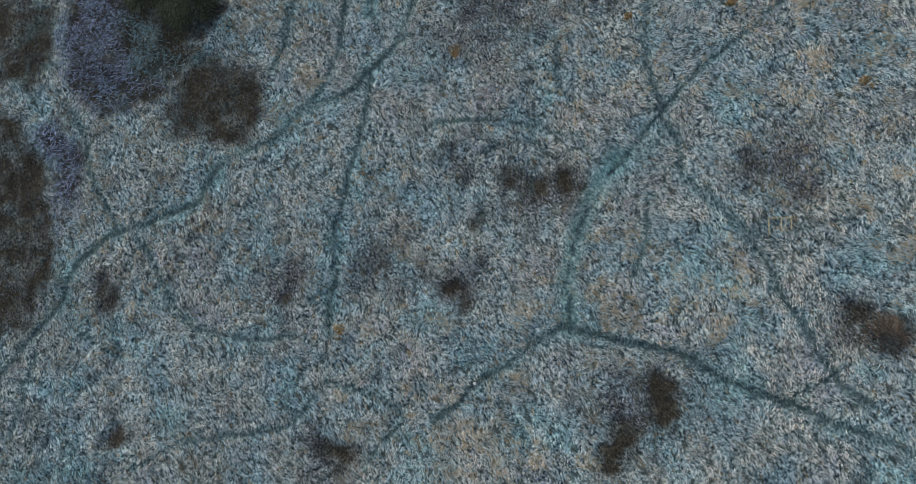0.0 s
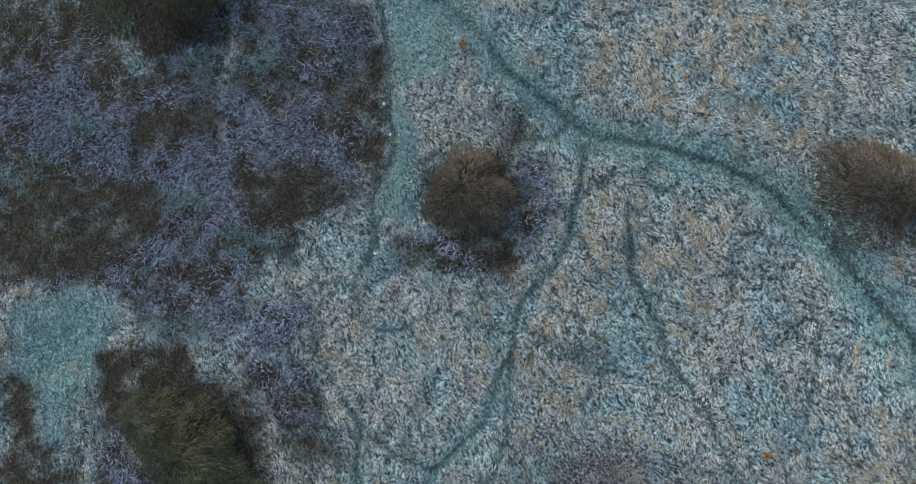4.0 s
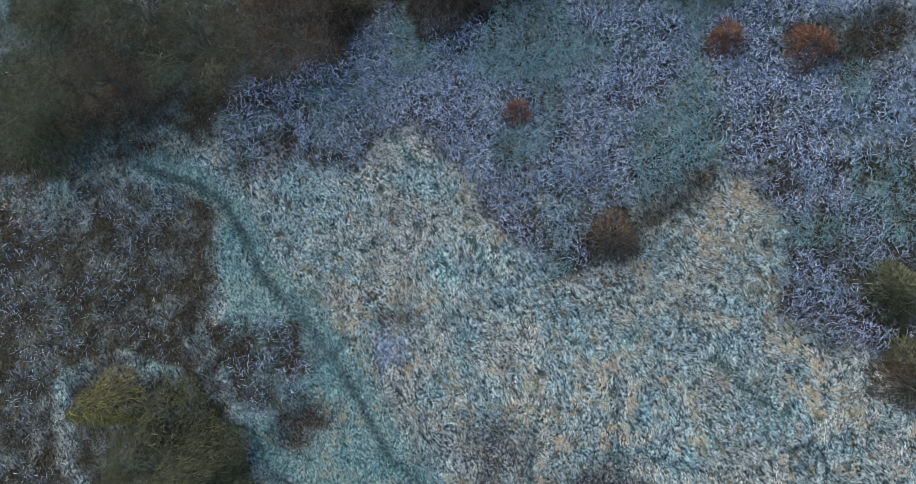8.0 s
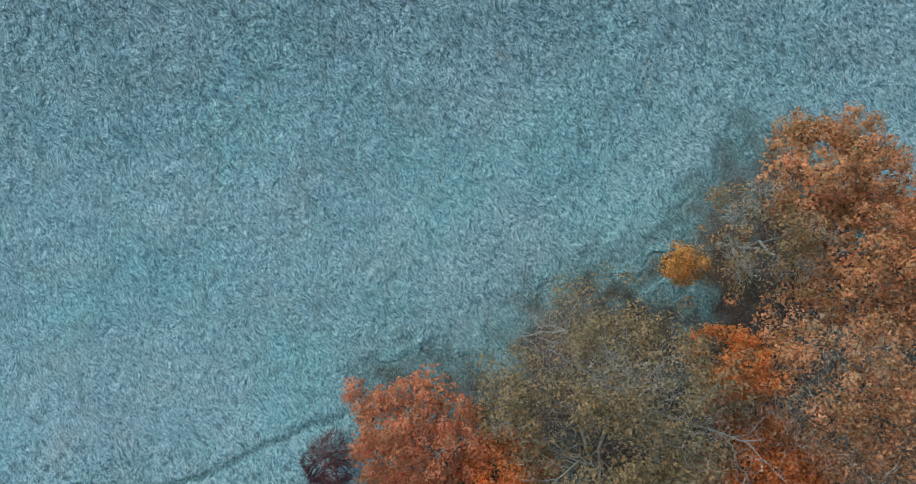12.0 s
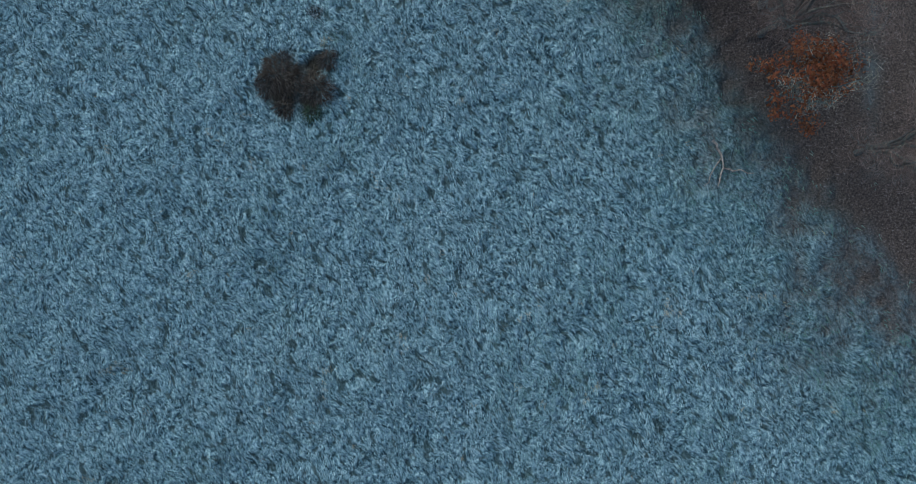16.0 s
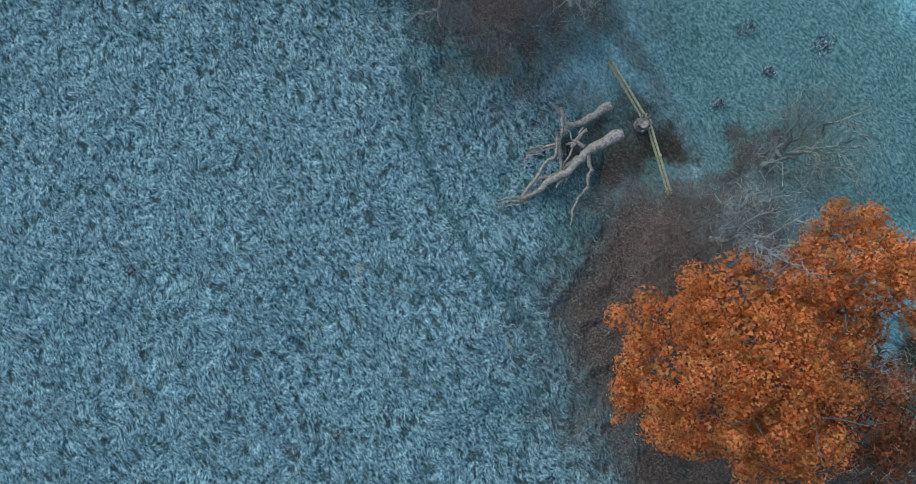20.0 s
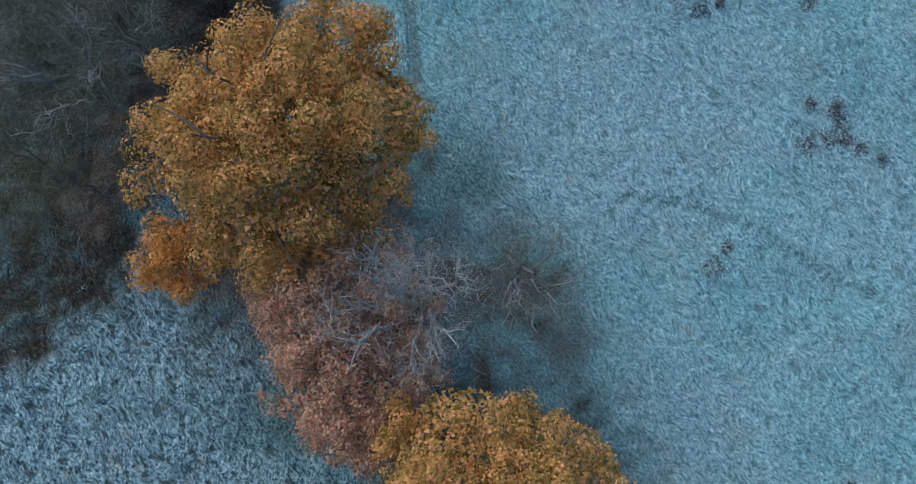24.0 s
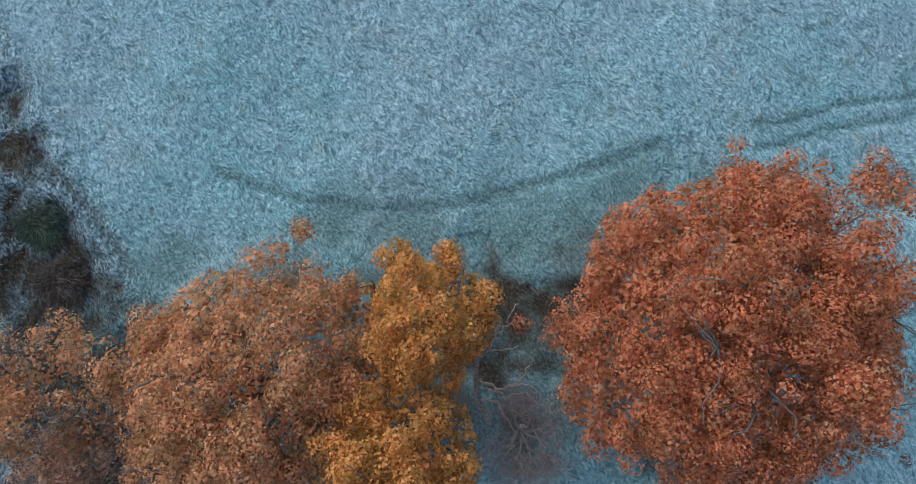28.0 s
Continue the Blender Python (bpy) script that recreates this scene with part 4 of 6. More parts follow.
def build_ground():
    """One sheet, closer meshed on the moor, where narrow tracks wind."""
    xs = spread(-42, 37, 0.3, 2600)
    low, high = spread(-32, 84, 0.26, 2600), spread(84, 271, 0.3, 2600)
    ys = np.concatenate([low[low < 84.1], high[high > 84.2]])
    x, y = (a.ravel() for a in np.meshgrid(xs, ys))
    nx, ny = len(xs), len(ys)
    under, fringe = shade_of_trees(x, y)
    hollow = patch_mask("hollow", x, y, 0.9)
    bramble = patch_mask("bramble", x, y)
    # bush shade and crown fringes painted dark, with wood floor, brambles, ditch and gorse
    dark = np.maximum.reduce([0.42 * fringe ** 1.5, 0.95 * patch_mask("dark", x, y, 0.75), 0.92 * patch_mask("wood", x, y), (0.96 - 0.48 * step(58, 72, y)) * bramble, 0.8 * patch_mask("ditch", x, y, 0.6), patch_mask("gorse", x, y)])
    trodden = 0.6 * track_mask(("mud",), x, y, 1.25)
    green = np.maximum.reduce([patch_mask("green_and_shade", x, y, 1.0), 0.35 * patch_mask("sward", x, y, 1.2), 0.38 * thin_frost(x, y), 0.7 * track_mask(("green",), x, y), 0.35 * track_mask(("sheep",), x, y, 2.0), 0.7 * patch_mask("green", x, y), 0.9 * track_mask(("rut",), x, y), fringe * 0.9])
    litter = np.maximum.reduce([patch_mask("litter", x, y, 1.7), 0.4 * patch_mask("leafy", x, y, 2.6), under * 0.6]) * (1 - patch_mask("ditch", x, y))
    litter = np.clip(litter + (lattice(x, y, 0.7, 84) - 0.5) * 2.4 * litter * (1 - litter), 0, 1)
    zone = np.stack([np.maximum.reduce([ragged(dark, x, y), trodden, 0.45 * patch_mask("green_and_shade", x, y, 1.0)]), green, litter, 1 - rough(x, y)], 1)
    core = np.maximum(0.9 * track_mask(("sheep",), x, y, 0.78) * (0.62 + 0.45 * step(0.2, 0.6, lattice(x, y, 2.3, 83))), 0.6 * trods(x, y))
    core = np.maximum(core, 0.55 * track_mask(("rut",), x, y))
    trail = np.stack([core, 0.8 * patch_mask("lilac", x, y), ragged(0.85 * hollow, x, y), 1 - moor(x, y)], 1)
    verts = np.stack([x, y, height(x, y)], 1)
    i = (np.arange(ny - 1)[:, None] * nx + np.arange(nx - 1)).ravel()
    quads = np.stack([i, i + 1, i + nx + 1, i + nx], 1)
    ob = new("ground", mesh("ground", verts, None, quads, GROUND, zone, True, trail))
    return tagged(ob, "frost-covered rough grassland crossed by narrow trodden tracks", "ground", kind="structure")


def strands(x, y, angle, length, width, rise, lift, zone):
    """Slim blades that lean over from a broader foot to a raised tip."""
    n = len(x)
    c, s = np.cos(angle), np.sin(angle)
    z = height(x, y) - 0.02 + lift
    out = np.zeros((n, 3, 3), np.float32)
    out[:, 0] = np.stack([x + s * width / 2, y - c * width / 2, z], 1)
    out[:, 1] = np.stack([x + c * length, y + s * length, z + rise], 1)
    out[:, 2] = np.stack([x - s * width / 2, y + c * width / 2, z + 0.3 * rise], 1)
    return out.reshape(-1, 3), np.arange(3 * n).reshape(-1, 3), None, np.repeat(zone, 3, 0)


def in_view(x, y):
    """The strip of land along the flight."""
    mid = 2.5 - 0.075 * y
    return np.abs(x - mid) < 36 - 0.035 * y


def build_grass():
    r = np.random.default_rng(3)
    # tussocks of the moor
    n = 120000
    y = r.uniform(-32, 96, n)
    x = r.uniform(-36, 38, n)
    keep = (r.random(n) < moor(x, y)) & in_view(x, y)
    x, y = x[keep], y[keep]
    bare = np.maximum.reduce([track_mask(("sheep",), x, y), 1.0 * patch_mask("dark", x, y, 0.4), 0.5 * patch_mask("hollow", x, y, 0.9), 0.9 * trods(x, y), 0.9 * (1 - step(0.36, 0.48, tuft_field(x, y))), 1.0 * patch_mask("wood", x, y), 0.93 * patch_mask("bramble", x, y), 0.7 * track_mask(("green",), x, y), 0.4 * patch_mask("green", x, y), 0.8 * patch_mask("lilac", x, y)])
    keep = r.random(len(x)) > 1 - (1 - bare) ** 1.5
    x, y = x[keep], y[keep]
    flow = -1.2 + (lattice(x, y, 7, 41) - 0.5) * 3.6 + (lattice(x, y, 1.3, 42) - 0.5) * 2.6
    each = 8
    x, y, flow = (np.repeat(a, each) for a in (x, y, flow))
    k = len(x)
    x, y = x + r.normal(0, 0.13, k), y + r.normal(0, 0.13, k)
    tall = np.repeat(r.uniform(0.35, 1.3, k // each), each) * (0.6 + 0.8 * lattice(x, y, 0.7, 47))
    ochre = (lattice(x, y, 0.9, 43) * lattice(x, y, 7, 44) > 0.355) * r.uniform(0.15, 0.85, k)
    zone = np.stack([ochre, 0.8 * np.maximum(patch_mask("green", x, y), track_mask(("green",), x, y, 1.4)) , np.clip(0.5 * step(0.62, 0.9, lattice(x, y, 3.3, 46)) * r.random(k) + 0.85 * patch_mask("hollow", x, y, 0.9) + 0.9 * patch_mask("dark", x, y, 1.0), 0, 1)], 1)
    v, t, q, zo = strands(x, y, flow + r.normal(0, 0.38, k), r.uniform(0.15, 0.30, k), r.uniform(0.028, 0.052, k), r.uniform(0.05, 0.2, k) * tall, r.uniform(0, 0.06, k), zone)
    tagged(new("tussock_grass", mesh("tussock_grass", v, t, q, TUSSOCK, zo)), "bleached tussock grass white with frost", "grass", kind="stuff")
    # shorter grass of the meadows
    n = 150000
    y = r.uniform(58, 272, n)
    x = r.uniform(-46, 36, n)
    keep = (r.random(n) > moor(x, y)) & in_view(x, y)
    x, y = x[keep], y[keep]
    under, fringe = shade_of_trees(x, y)
    bare = np.maximum.reduce([0.92 * under, 0.5 * fringe, 0.85 * patch_mask("green_and_shade", x, y, 1.0), 0.35 * patch_mask("sward", x, y, 1.2), patch_mask("ditch", x, y), 0.7 * rough(x, y) * (1 - step(0.38, 0.5, tuft_field(x, y))), 1.0 * patch_mask("wood", x, y), 0.95 * patch_mask("gorse", x, y), 0.95 * patch_mask("litter", x, y, 1.7), 0.5 * patch_mask("leafy", x, y, 2.6), 0.9 * track_mask(("mud",), x, y), 0.6 * track_mask(("rut",), x, y)])
    keep = r.random(len(x)) > 1 - (1 - bare) ** 1.8
    x, y, fringe = x[keep], y[keep], fringe[keep]
    each = 4
    flow = -1.1 + (lattice(x, y, 14, 51) - 0.5) * 2.2 + (lattice(x, y, 1.1, 52) - 0.5) * 1.6
    x, y, flow, fringe = (np.repeat(a, each) for a in (x, y, flow, fringe))
    k = len(x)
    x, y = x + r.normal(0, 0.15, k), y + r.normal(0, 0.15, k)
    tall = np.repeat(r.uniform(0.3, 1.3, k // each), each) * (0.4 + 1.2 * lattice(x, y, 0.8, 57))
    green = np.clip(0.85 * fringe + 0.38 * thin_frost(x, y) + 0.8 * patch_mask("litter", x, y, 1.9) + 0.8 * patch_mask("green_and_shade", x, y, 1.0) + 0.3 * patch_mask("sward", x, y, 1.2) + 0.4 * step(0.55, 0.85, lattice(x, y, 5, 53)), 0, 1)
    zone = np.stack([0.4 * patch_mask("litter", x, y, 1.7) * r.random(k) + (lattice(x, y, 0.8, 55) > 0.9) * 0.5, green, 0.75 * step(0.72, 0.9, lattice(x, y, 0.9, 54)) * r.random(k) + 0.9 * patch_mask("rush", x, y, 0.9) * (lattice(x, y, 0.5, 56) > 0.62)], 1)
    big = 0.7 + 0.4 * rough(x, y)
    far = y > 104 + 0.25 * x
    for name, mat, label, some in (("meadow_grass", MEADOW, "short meadow grass teal-white with frost", ~far), ("pasture_grass", PASTURE, "tufted pasture grass blue-white with frost", far)):
        k = int(some.sum())
        v, t, q, zo = strands(x[some], y[some], flow[some] + r.normal(0, 0.42, k), r.uniform(0.16, 0.32, k) * big[some], r.uniform(0.033, 0.057, k) * big[some], r.uniform(0.03, 0.12, k) * big[some] * tall[some], r.uniform(0, 0.03, k), zone[some])
        tagged(new(name, mesh(name, v, t, q, mat, zo)), label, "grass", kind="stuff")


def arcs(x, y, z, angle, length, width, rise, pieces=3, tip=0.4, droop=0.0):
    """Arching stems: ribbons with a ridge, thicker at the foot."""
    n, rows = len(x), pieces + 1
    c, s = np.cos(angle), np.sin(angle)
    out = np.zeros((n, rows, 2, 3), np.float32)
    for k in range(rows):
        u = k / pieces
        bend = np.sin(u * 5 + x * 7) * 0.08 * length
        px, py = x + c * length * u - s * bend, y + s * length * u + c * bend
        pz = z + rise * (np.sin(u * np.pi * 0.8)) - droop * u * u
        w = width * (1 - u * (1 - tip)) / 2
        out[:, k, 0] = np.stack([px - s * w, py + c * w, pz - w], 1)
        out[:, k, 1] = np.stack([px + s * w, py - c * w, pz + w], 1)
    first = (np.arange(n) * rows * 2)[:, None, None] + (np.arange(pieces) * 2)[None, :, None]
    quads = (first + np.array([0, 1, 3, 2])[None, None]).reshape(-1, 4)
    return out.reshape(-1, 3), quads


def build_brambles():
    r = np.random.default_rng(5)
    n = 1150000
    y, x = r.uniform(-20, 92, n), r.uniform(-36, 36, n)
    m = patch_mask("bramble", x, y)
    w = 0.14 * patch_mask("wood", x, y)
    d = patch_mask("dark", x, y)
    clumps = 0.6 * lattice(x, y, 1.1, 61) + 0.4 * lattice(x, y, 3.6, 64)
    thin = np.minimum(0.2 + 0.8 * step(0.3, 0.62, clumps) + 0.35 * step(58, 72, y) * step(-14, -6, x), 1) * (1 - 0.82 * step(34, 42, y) * (1 - step(-20, -13, x)))
    keep = (r.random(n) < np.maximum(np.maximum(m * thin * (1 - 0.75 * d), w), 0.14 * d)) & in_view(x, y)
    x, y, m, d, w = x[keep], y[keep], m[keep], d[keep], w[keep]
    k = len(x)
    z = height(x, y) + r.uniform(0.1, 0.75, k) * (0.3 + 0.7 * m)
    v, q = arcs(x, y, z, r.uniform(0, 6.28, k), r.uniform(0.13, 0.38, k), r.uniform(0.013, 0.026, k) * (1 + 0.9 * step(56, 72, y) * m), r.uniform(0.02, 0.25, k), 1)
    zone = np.stack([np.zeros(k), 0.6 * step(0.62, 0.85, lattice(x, y, 3, 62)), np.clip(0.8 * d + 7 * w * (1 - m) + 0.5 * step(0.6, 0.8, lattice(x, y, 2.1, 63)) * r.random(k), 0, 1)], 1)
    tagged(new("bramble_thicket", mesh("bramble_thicket", v, None, q, STEMS, np.repeat(zone, 4, 0))), "dark bramble thicket with frosted arching stems", "brambles", kind="stuff")


# ---- trees and bushes ----
def tube(points, radii, sides=6):
    p = np.asarray(points, float)
    d = np.gradient(p, axis=0)
    d /= np.linalg.norm(d, axis=1)[:, None] + 1e-9
    side = np.cross(d, [0.31, 0.17, 0.93])
    side /= np.linalg.norm(side, axis=1)[:, None] + 1e-9
    up = np.cross(d, side)
    a = np.arange(sides) * 2 * np.pi / sides
    ring = side[:, None] * np.cos(a)[None, :, None] + up[:, None] * np.sin(a)[None, :, None]
    v = (p[:, None] + ring * np.asarray(radii)[:, None, None]).reshape(-1, 3)
    k = np.arange(len(p) - 1)[:, None] * sides
    i, j = np.arange(sides)[None], (np.arange(sides)[None] + 1) % sides
    q = np.stack([k + i, k + j, k + sides + j, k + sides + i], -1).reshape(-1, 4)
    return v, q


def join(pieces):
    vs, qs, base = [], [], 0
    for v, q in pieces:
        vs.append(v)
        qs.append(np.asarray(q) + base)
        base += len(v)
    return np.concatenate(vs), np.concatenate(qs)


def branch(start, end, r, arch, wobble, count=6):
    u = np.linspace(0, 1, count)[:, None]
    start, end = np.array(start, float), np.array(end, float)
    p = start + (end - start) * u
    p[:, 2] += (np.sin(u * np.pi)[:, 0]) * arch
    size = np.linalg.norm(end - start)
    p[1:-1] += r.normal(0, wobble * size, (count - 2, 3))
    return p


def skeleton_of_tree(r, H, R, limbs, seconds, thirds, thick, rising=0.62):
    """The trunk, the limbs with their branches, and the places where twigs end."""
    fork = H * r.uniform(0.22, 0.3)
    lean = r.normal(0, 0.02 * H, 2)
    trunk = branch((0, 0, -0.3), (lean[0], lean[1], H * 0.55), r, 0, 0.012)
    trunk_mesh = tube(trunk, np.linspace(thick * 0.8, thick * 0.12, 6) * np.array([1.35, 1, 1, 1, 1, 1]), 8)
    limb_meshes, ends = [], []
    turn = r.uniform(0, 6.28)
    for i in range(limbs):
        a = turn + i * 2.399 + r.normal(0, 0.2)
        inner = i % 3 == 2
        reach = R * (r.uniform(0.3, 0.5) if inner else r.uniform(0.72, 0.92))
        top = H * (r.uniform(0.82, 0.95) if inner else r.uniform(rising - 0.1, rising + 0.14))
        s = trunk[2] if not inner else trunk[4]
        s = s + (trunk[3] - trunk[2]) * r.uniform(-0.5, 0.8)
        p = branch(s, (lean[0] + reach * np.cos(a), lean[1] + reach * np.sin(a), top), r, 0.07 * H, 0.035, 7)
        pieces = [tube(p, np.linspace(thick * 0.5, thick * 0.09, 7), 5)]
        ends.append(p[-1])
        for j in range(seconds):
            u = r.uniform(0.3, 0.95)
            k = int(u * 6)
            o = p[k] + (p[min(k + 1, 6)] - p[k]) * (u * 6 - k)
            b = a + r.choice([-1, 1]) * r.uniform(0.4, 1.2)
            d = R * r.uniform(0.2, 0.4)
            e = o + np.array([np.cos(b) * d, np.sin(b) * d, H * r.uniform(-0.02, 0.14)])
            e2 = np.hypot(e[0], e[1])
            if e2 > R * 0.95:
                e[:2] *= R * 0.95 / e2
            q = branch(o, e, r, 0.02 * H, 0.06, 5)
            pieces.append(tube(q, np.linspace(thick * 0.15, thick * 0.035, 5), 4))
            ends.append(q[-1])
            ends.append(q[2])
            for _ in range(thirds):
                w = q[r.integers(1, 5)]
                g = w + r.normal(0, 1, 3) * np.array([0.1 * R, 0.1 * R, 0.05 * H]) + np.array([0, 0, 0.03 * H])
                pieces.append(tube(branch(w, g, r, 0, 0.1, 4), np.linspace(thick * 0.05, thick * 0.015, 4), 3))
                ends.append(g)
        limb_meshes.append(join(pieces))
    return trunk_mesh, limb_meshes, np.array(ends)


def lumps_of_crown(r, R, H, count):
    """Broad masses on a dome, each set with smaller billows: centres and radii."""
    full, count = count, int(12 + 0.95 * R * R)
    a, k = np.arange(count) * 2.399 + r.uniform(0, 6) + r.normal(0, 0.12, count), np.sqrt((np.arange(count) + r.uniform(0.2, 0.8, count)) / count)
    edge = 1 + 0.07 * np.sin(2 * a + r.uniform(0, 6)) + 0.06 * np.sin(3 * a + r.uniform(0, 6)) + 0.07 * np.sin(5 * a + r.uniform(0, 6))
    big = (0.5 + 0.17 * R) * r.uniform(0.75, 1.3, count)
    reach = R - 0.3 * big
    out = np.stack([reach * k * edge * np.cos(a), reach * k * edge * np.sin(a), H * (0.93 - 0.40 * k ** 2.3) + r.normal(0, 0.06 * H, count)  - big * 0.55], 1)
    for i in range(2):
        out[i] = (0.1 * R * math.cos(2.1 * i), 0.1 * R * math.sin(2.1 * i), 0.86 * H)
    pick = np.arange(full) % count
    d = r.normal(0, 1, (full, 3))
    d[:, 2] = np.abs(d[:, 2]) + 0.1
    d /= np.linalg.norm(d, axis=1)[:, None]
    size = (0.34 + 0.045 * R) * r.uniform(0.6, 1.5, full)
    depth = np.where(r.random(full) < 0.25, 0.35, 0.88) * r.uniform(0.85, 1.12, full)
    return out[pick] + d * np.array([1, 1, 0.8]) * (big[pick] * depth)[:, None], size


def leaf_cloud(r, lumps, sizes, count, size):
    """Folded leaf sprays, gathered round the lumps of the crown."""
    share = sizes ** 2 * r.uniform(0.5, 1.4, len(sizes))
    pick = r.choice(len(lumps), count, p=share / share.sum())
    d = r.normal(0, 1, (count, 3))
    d /= np.linalg.norm(d, axis=1)[:, None]
    d[:, 2] = np.abs(d[:, 2]) * 1.0 - 0.15
    c = lumps[pick] + d * (sizes[pick] * r.uniform(0.78, 1.06, count))[:, None]
    n = d + r.normal(0, 0.24, (count, 3)) + np.array([0, 0, 0.2])
    n /= np.linalg.norm(n, axis=1)[:, None]
    t = np.cross(n, r.normal(0, 1, (count, 3)))
    t /= np.linalg.norm(t, axis=1)[:, None]
    b = np.cross(n, t)
    inner = r.random(count) < 0.16
    c[inner] *= np.array([0.97, 0.97, 0.9])
    s = (size * r.uniform(0.55, 1.35, count))[:, None]
    v = np.stack([c - t * s, c + t * s * 0.7 - b * s * 0.6, c + t * s * 0.4 + b * s * 0.8], 1).reshape(-1, 3)
    return v, np.arange(3 * count).reshape(-1, 3)


def inner_leaves(r, lumps, sizes, count, size):
    """The dense foliage inside the lumps, broader sprays that close the crown."""
    v, q = leaf_cloud(r, lumps - np.array([0, 0, 0.25]) * sizes[:, None], sizes * 0.62, count, size)
    return v, q


def leaf_dome(r, R, H, count, size):
    """Sprays deeper in the crown, which close it from one mass of leaves to the next."""
    a, k = r.uniform(0, 6.28, count), 0.9 * np.sqrt(r.random(count))
    edge = 1 + 0.06 * np.sin(3 * a + r.uniform(0, 6)) + 0.08 * np.sin(5 * a + r.uniform(0, 6))
    c = np.stack([R * k * edge * np.cos(a), R * k * edge * np.sin(a), H * (0.78 - 0.36 * k ** 2.3) * (1 + r.normal(0, 0.04, count))], 1)
    n = np.stack([k * np.cos(a), k * np.sin(a), np.ones(count)], 1) + r.normal(0, 0.5, (count, 3))
    n /= np.linalg.norm(n, axis=1)[:, None]
    t = np.cross(n, r.normal(0, 1, (count, 3)))
    t /= np.linalg.norm(t, axis=1)[:, None]
    b = np.cross(n, t)
    s = (size * r.uniform(0.6, 1.3, count))[:, None]
    v = np.stack([c - t * s, c + t * s * 0.7 - b * s * 0.6, c + t * s * 0.4 + b * s * 0.8], 1).reshape(-1, 3)
    return v, np.arange(3 * count).reshape(-1, 3)


def twig_cloud(r, ends, count, length, width, spread_xy=0.7):
    pick = r.integers(0, len(ends), count)
    o = ends[pick] + r.normal(0, 1, (count, 3)) * spread_xy * np.array([1, 1, 0.5])
    return arcs(o[:, 0], o[:, 1], o[:, 2], r.uniform(0, 6.28, count), length * r.uniform(0.5, 1.3, count), width * r.uniform(0.6, 1.3, count), length * r.uniform(-0.2, 0.5, count), 1, 0.2)


WORDS = {"orange": "bright orange", "coral": "coral-orange", "red": "deep red-brown", "rust": "dull rust-red", "russet": "russet-brown", "gold": "golden-orange", "yellow": "yellow-ochre", "brown": "sparse brown", "grey_brown": "thin grey-brown", "tan": "sparse pinkish-tan"}
TWIG_WORDS = {"umber": "dull brown", "grey": "grey lichened", "bough": "grey-brown", "pale": "pale whitish", "olive": "olive-green", "brown": "brown", "dark_brown": "dark brown", "pink": "pinkish-brown", "rust": "rusty brown", "maroon": "dark maroon", "yellow_green": "yellow-green", "dark_green": "dark green"}


def oak_tree(x, y, H, R, palette, seed, density):
    r = np.random.default_rng(seed)
    TREES_AT.append((x, y, R))
    TODO.append((grow_oak, (x, y, H, R, palette, r, density)))


def bare_tree(x, y, H, R, palette, seed, density):
    r = np.random.default_rng(seed)
    TREES_AT.append((x, y, R * 0.8))
    TODO.append((grow_bare, (x, y, H, R, palette, r, density)))


def bush(x, y, H, R, palette, seed):
    TODO.append((grow_bush, (x, y, H, R, palette, np.random.default_rng(seed))))


def stand(name, x, y, label, category, group):
    ob = new(name)
    z = float(height(np.array([x]), np.array([y]))[0])
    ob.location = (x, y, z)
    return tagged(ob, label, category, group)


def grow_oak(x, y, H, R, palette, r, density):
    ob = stand("oak_tree", x, y, f"broad oak tree with {WORDS[palette]} autumn leaves", "tree", "trees of the wood and hedge lines")
    trunk, limbs, ends = skeleton_of_tree(r, H, R, 9 if R > 3 else 5, 4 if density > 0.6 else 5 if density > 0.5 else 8, 1 if density > 0.6 else 4 if density > 0.5 else 6, (0.026 if density > 0.5 else 0.021) * H, 0.62 if density > 0.5 else 0.84)
    bark = PALE_BARK if palette in ("grey_brown", "brown", "coral") else BARK
    part("trunk", mesh("trunk", *trunk[:1], None, trunk[1], bark, None, True), ob)
    for v, q in limbs:
        part("limb", mesh("limb", v, None, q, bark, None, True), ob)
    lumps, sizes = lumps_of_crown(r, R, H, int(50 + 5.6 * R * R))
    v, q = leaf_cloud(r, lumps, sizes, int(max(1080 * R * R * (0.1 + 0.9 * density), 2500)), 0.08)
    cv, cq = inner_leaves(r, lumps, sizes, int(400 * R * R * density), 0.105)
    v, q = np.concatenate([v, cv]), np.concatenate([q, cq + len(v)])
    dv, dq = leaf_dome(r, R, H, int(330 * R * R * max(density - 0.35, 0)), 0.15)
    v, q = np.concatenate([v, dv]), np.concatenate([q, dq + len(v)])
    part("crown", mesh("crown", v, q, None, LEAVES[palette]), ob, f"{WORDS[palette]} leaves")
    if density < 0.65:
        v, q = twig_cloud(r, np.concatenate([ends, lumps]), int(420 * R * R * (1 - density)), 0.4, 0.012, 0.09 * R)
        tagged(part("twigwork", mesh("twigwork", v, None, q, TWIGS["pink" if palette == "tan" else "bough"], np.zeros((len(v), 3))), ob, "fine bare twigs"), kind="stuff")


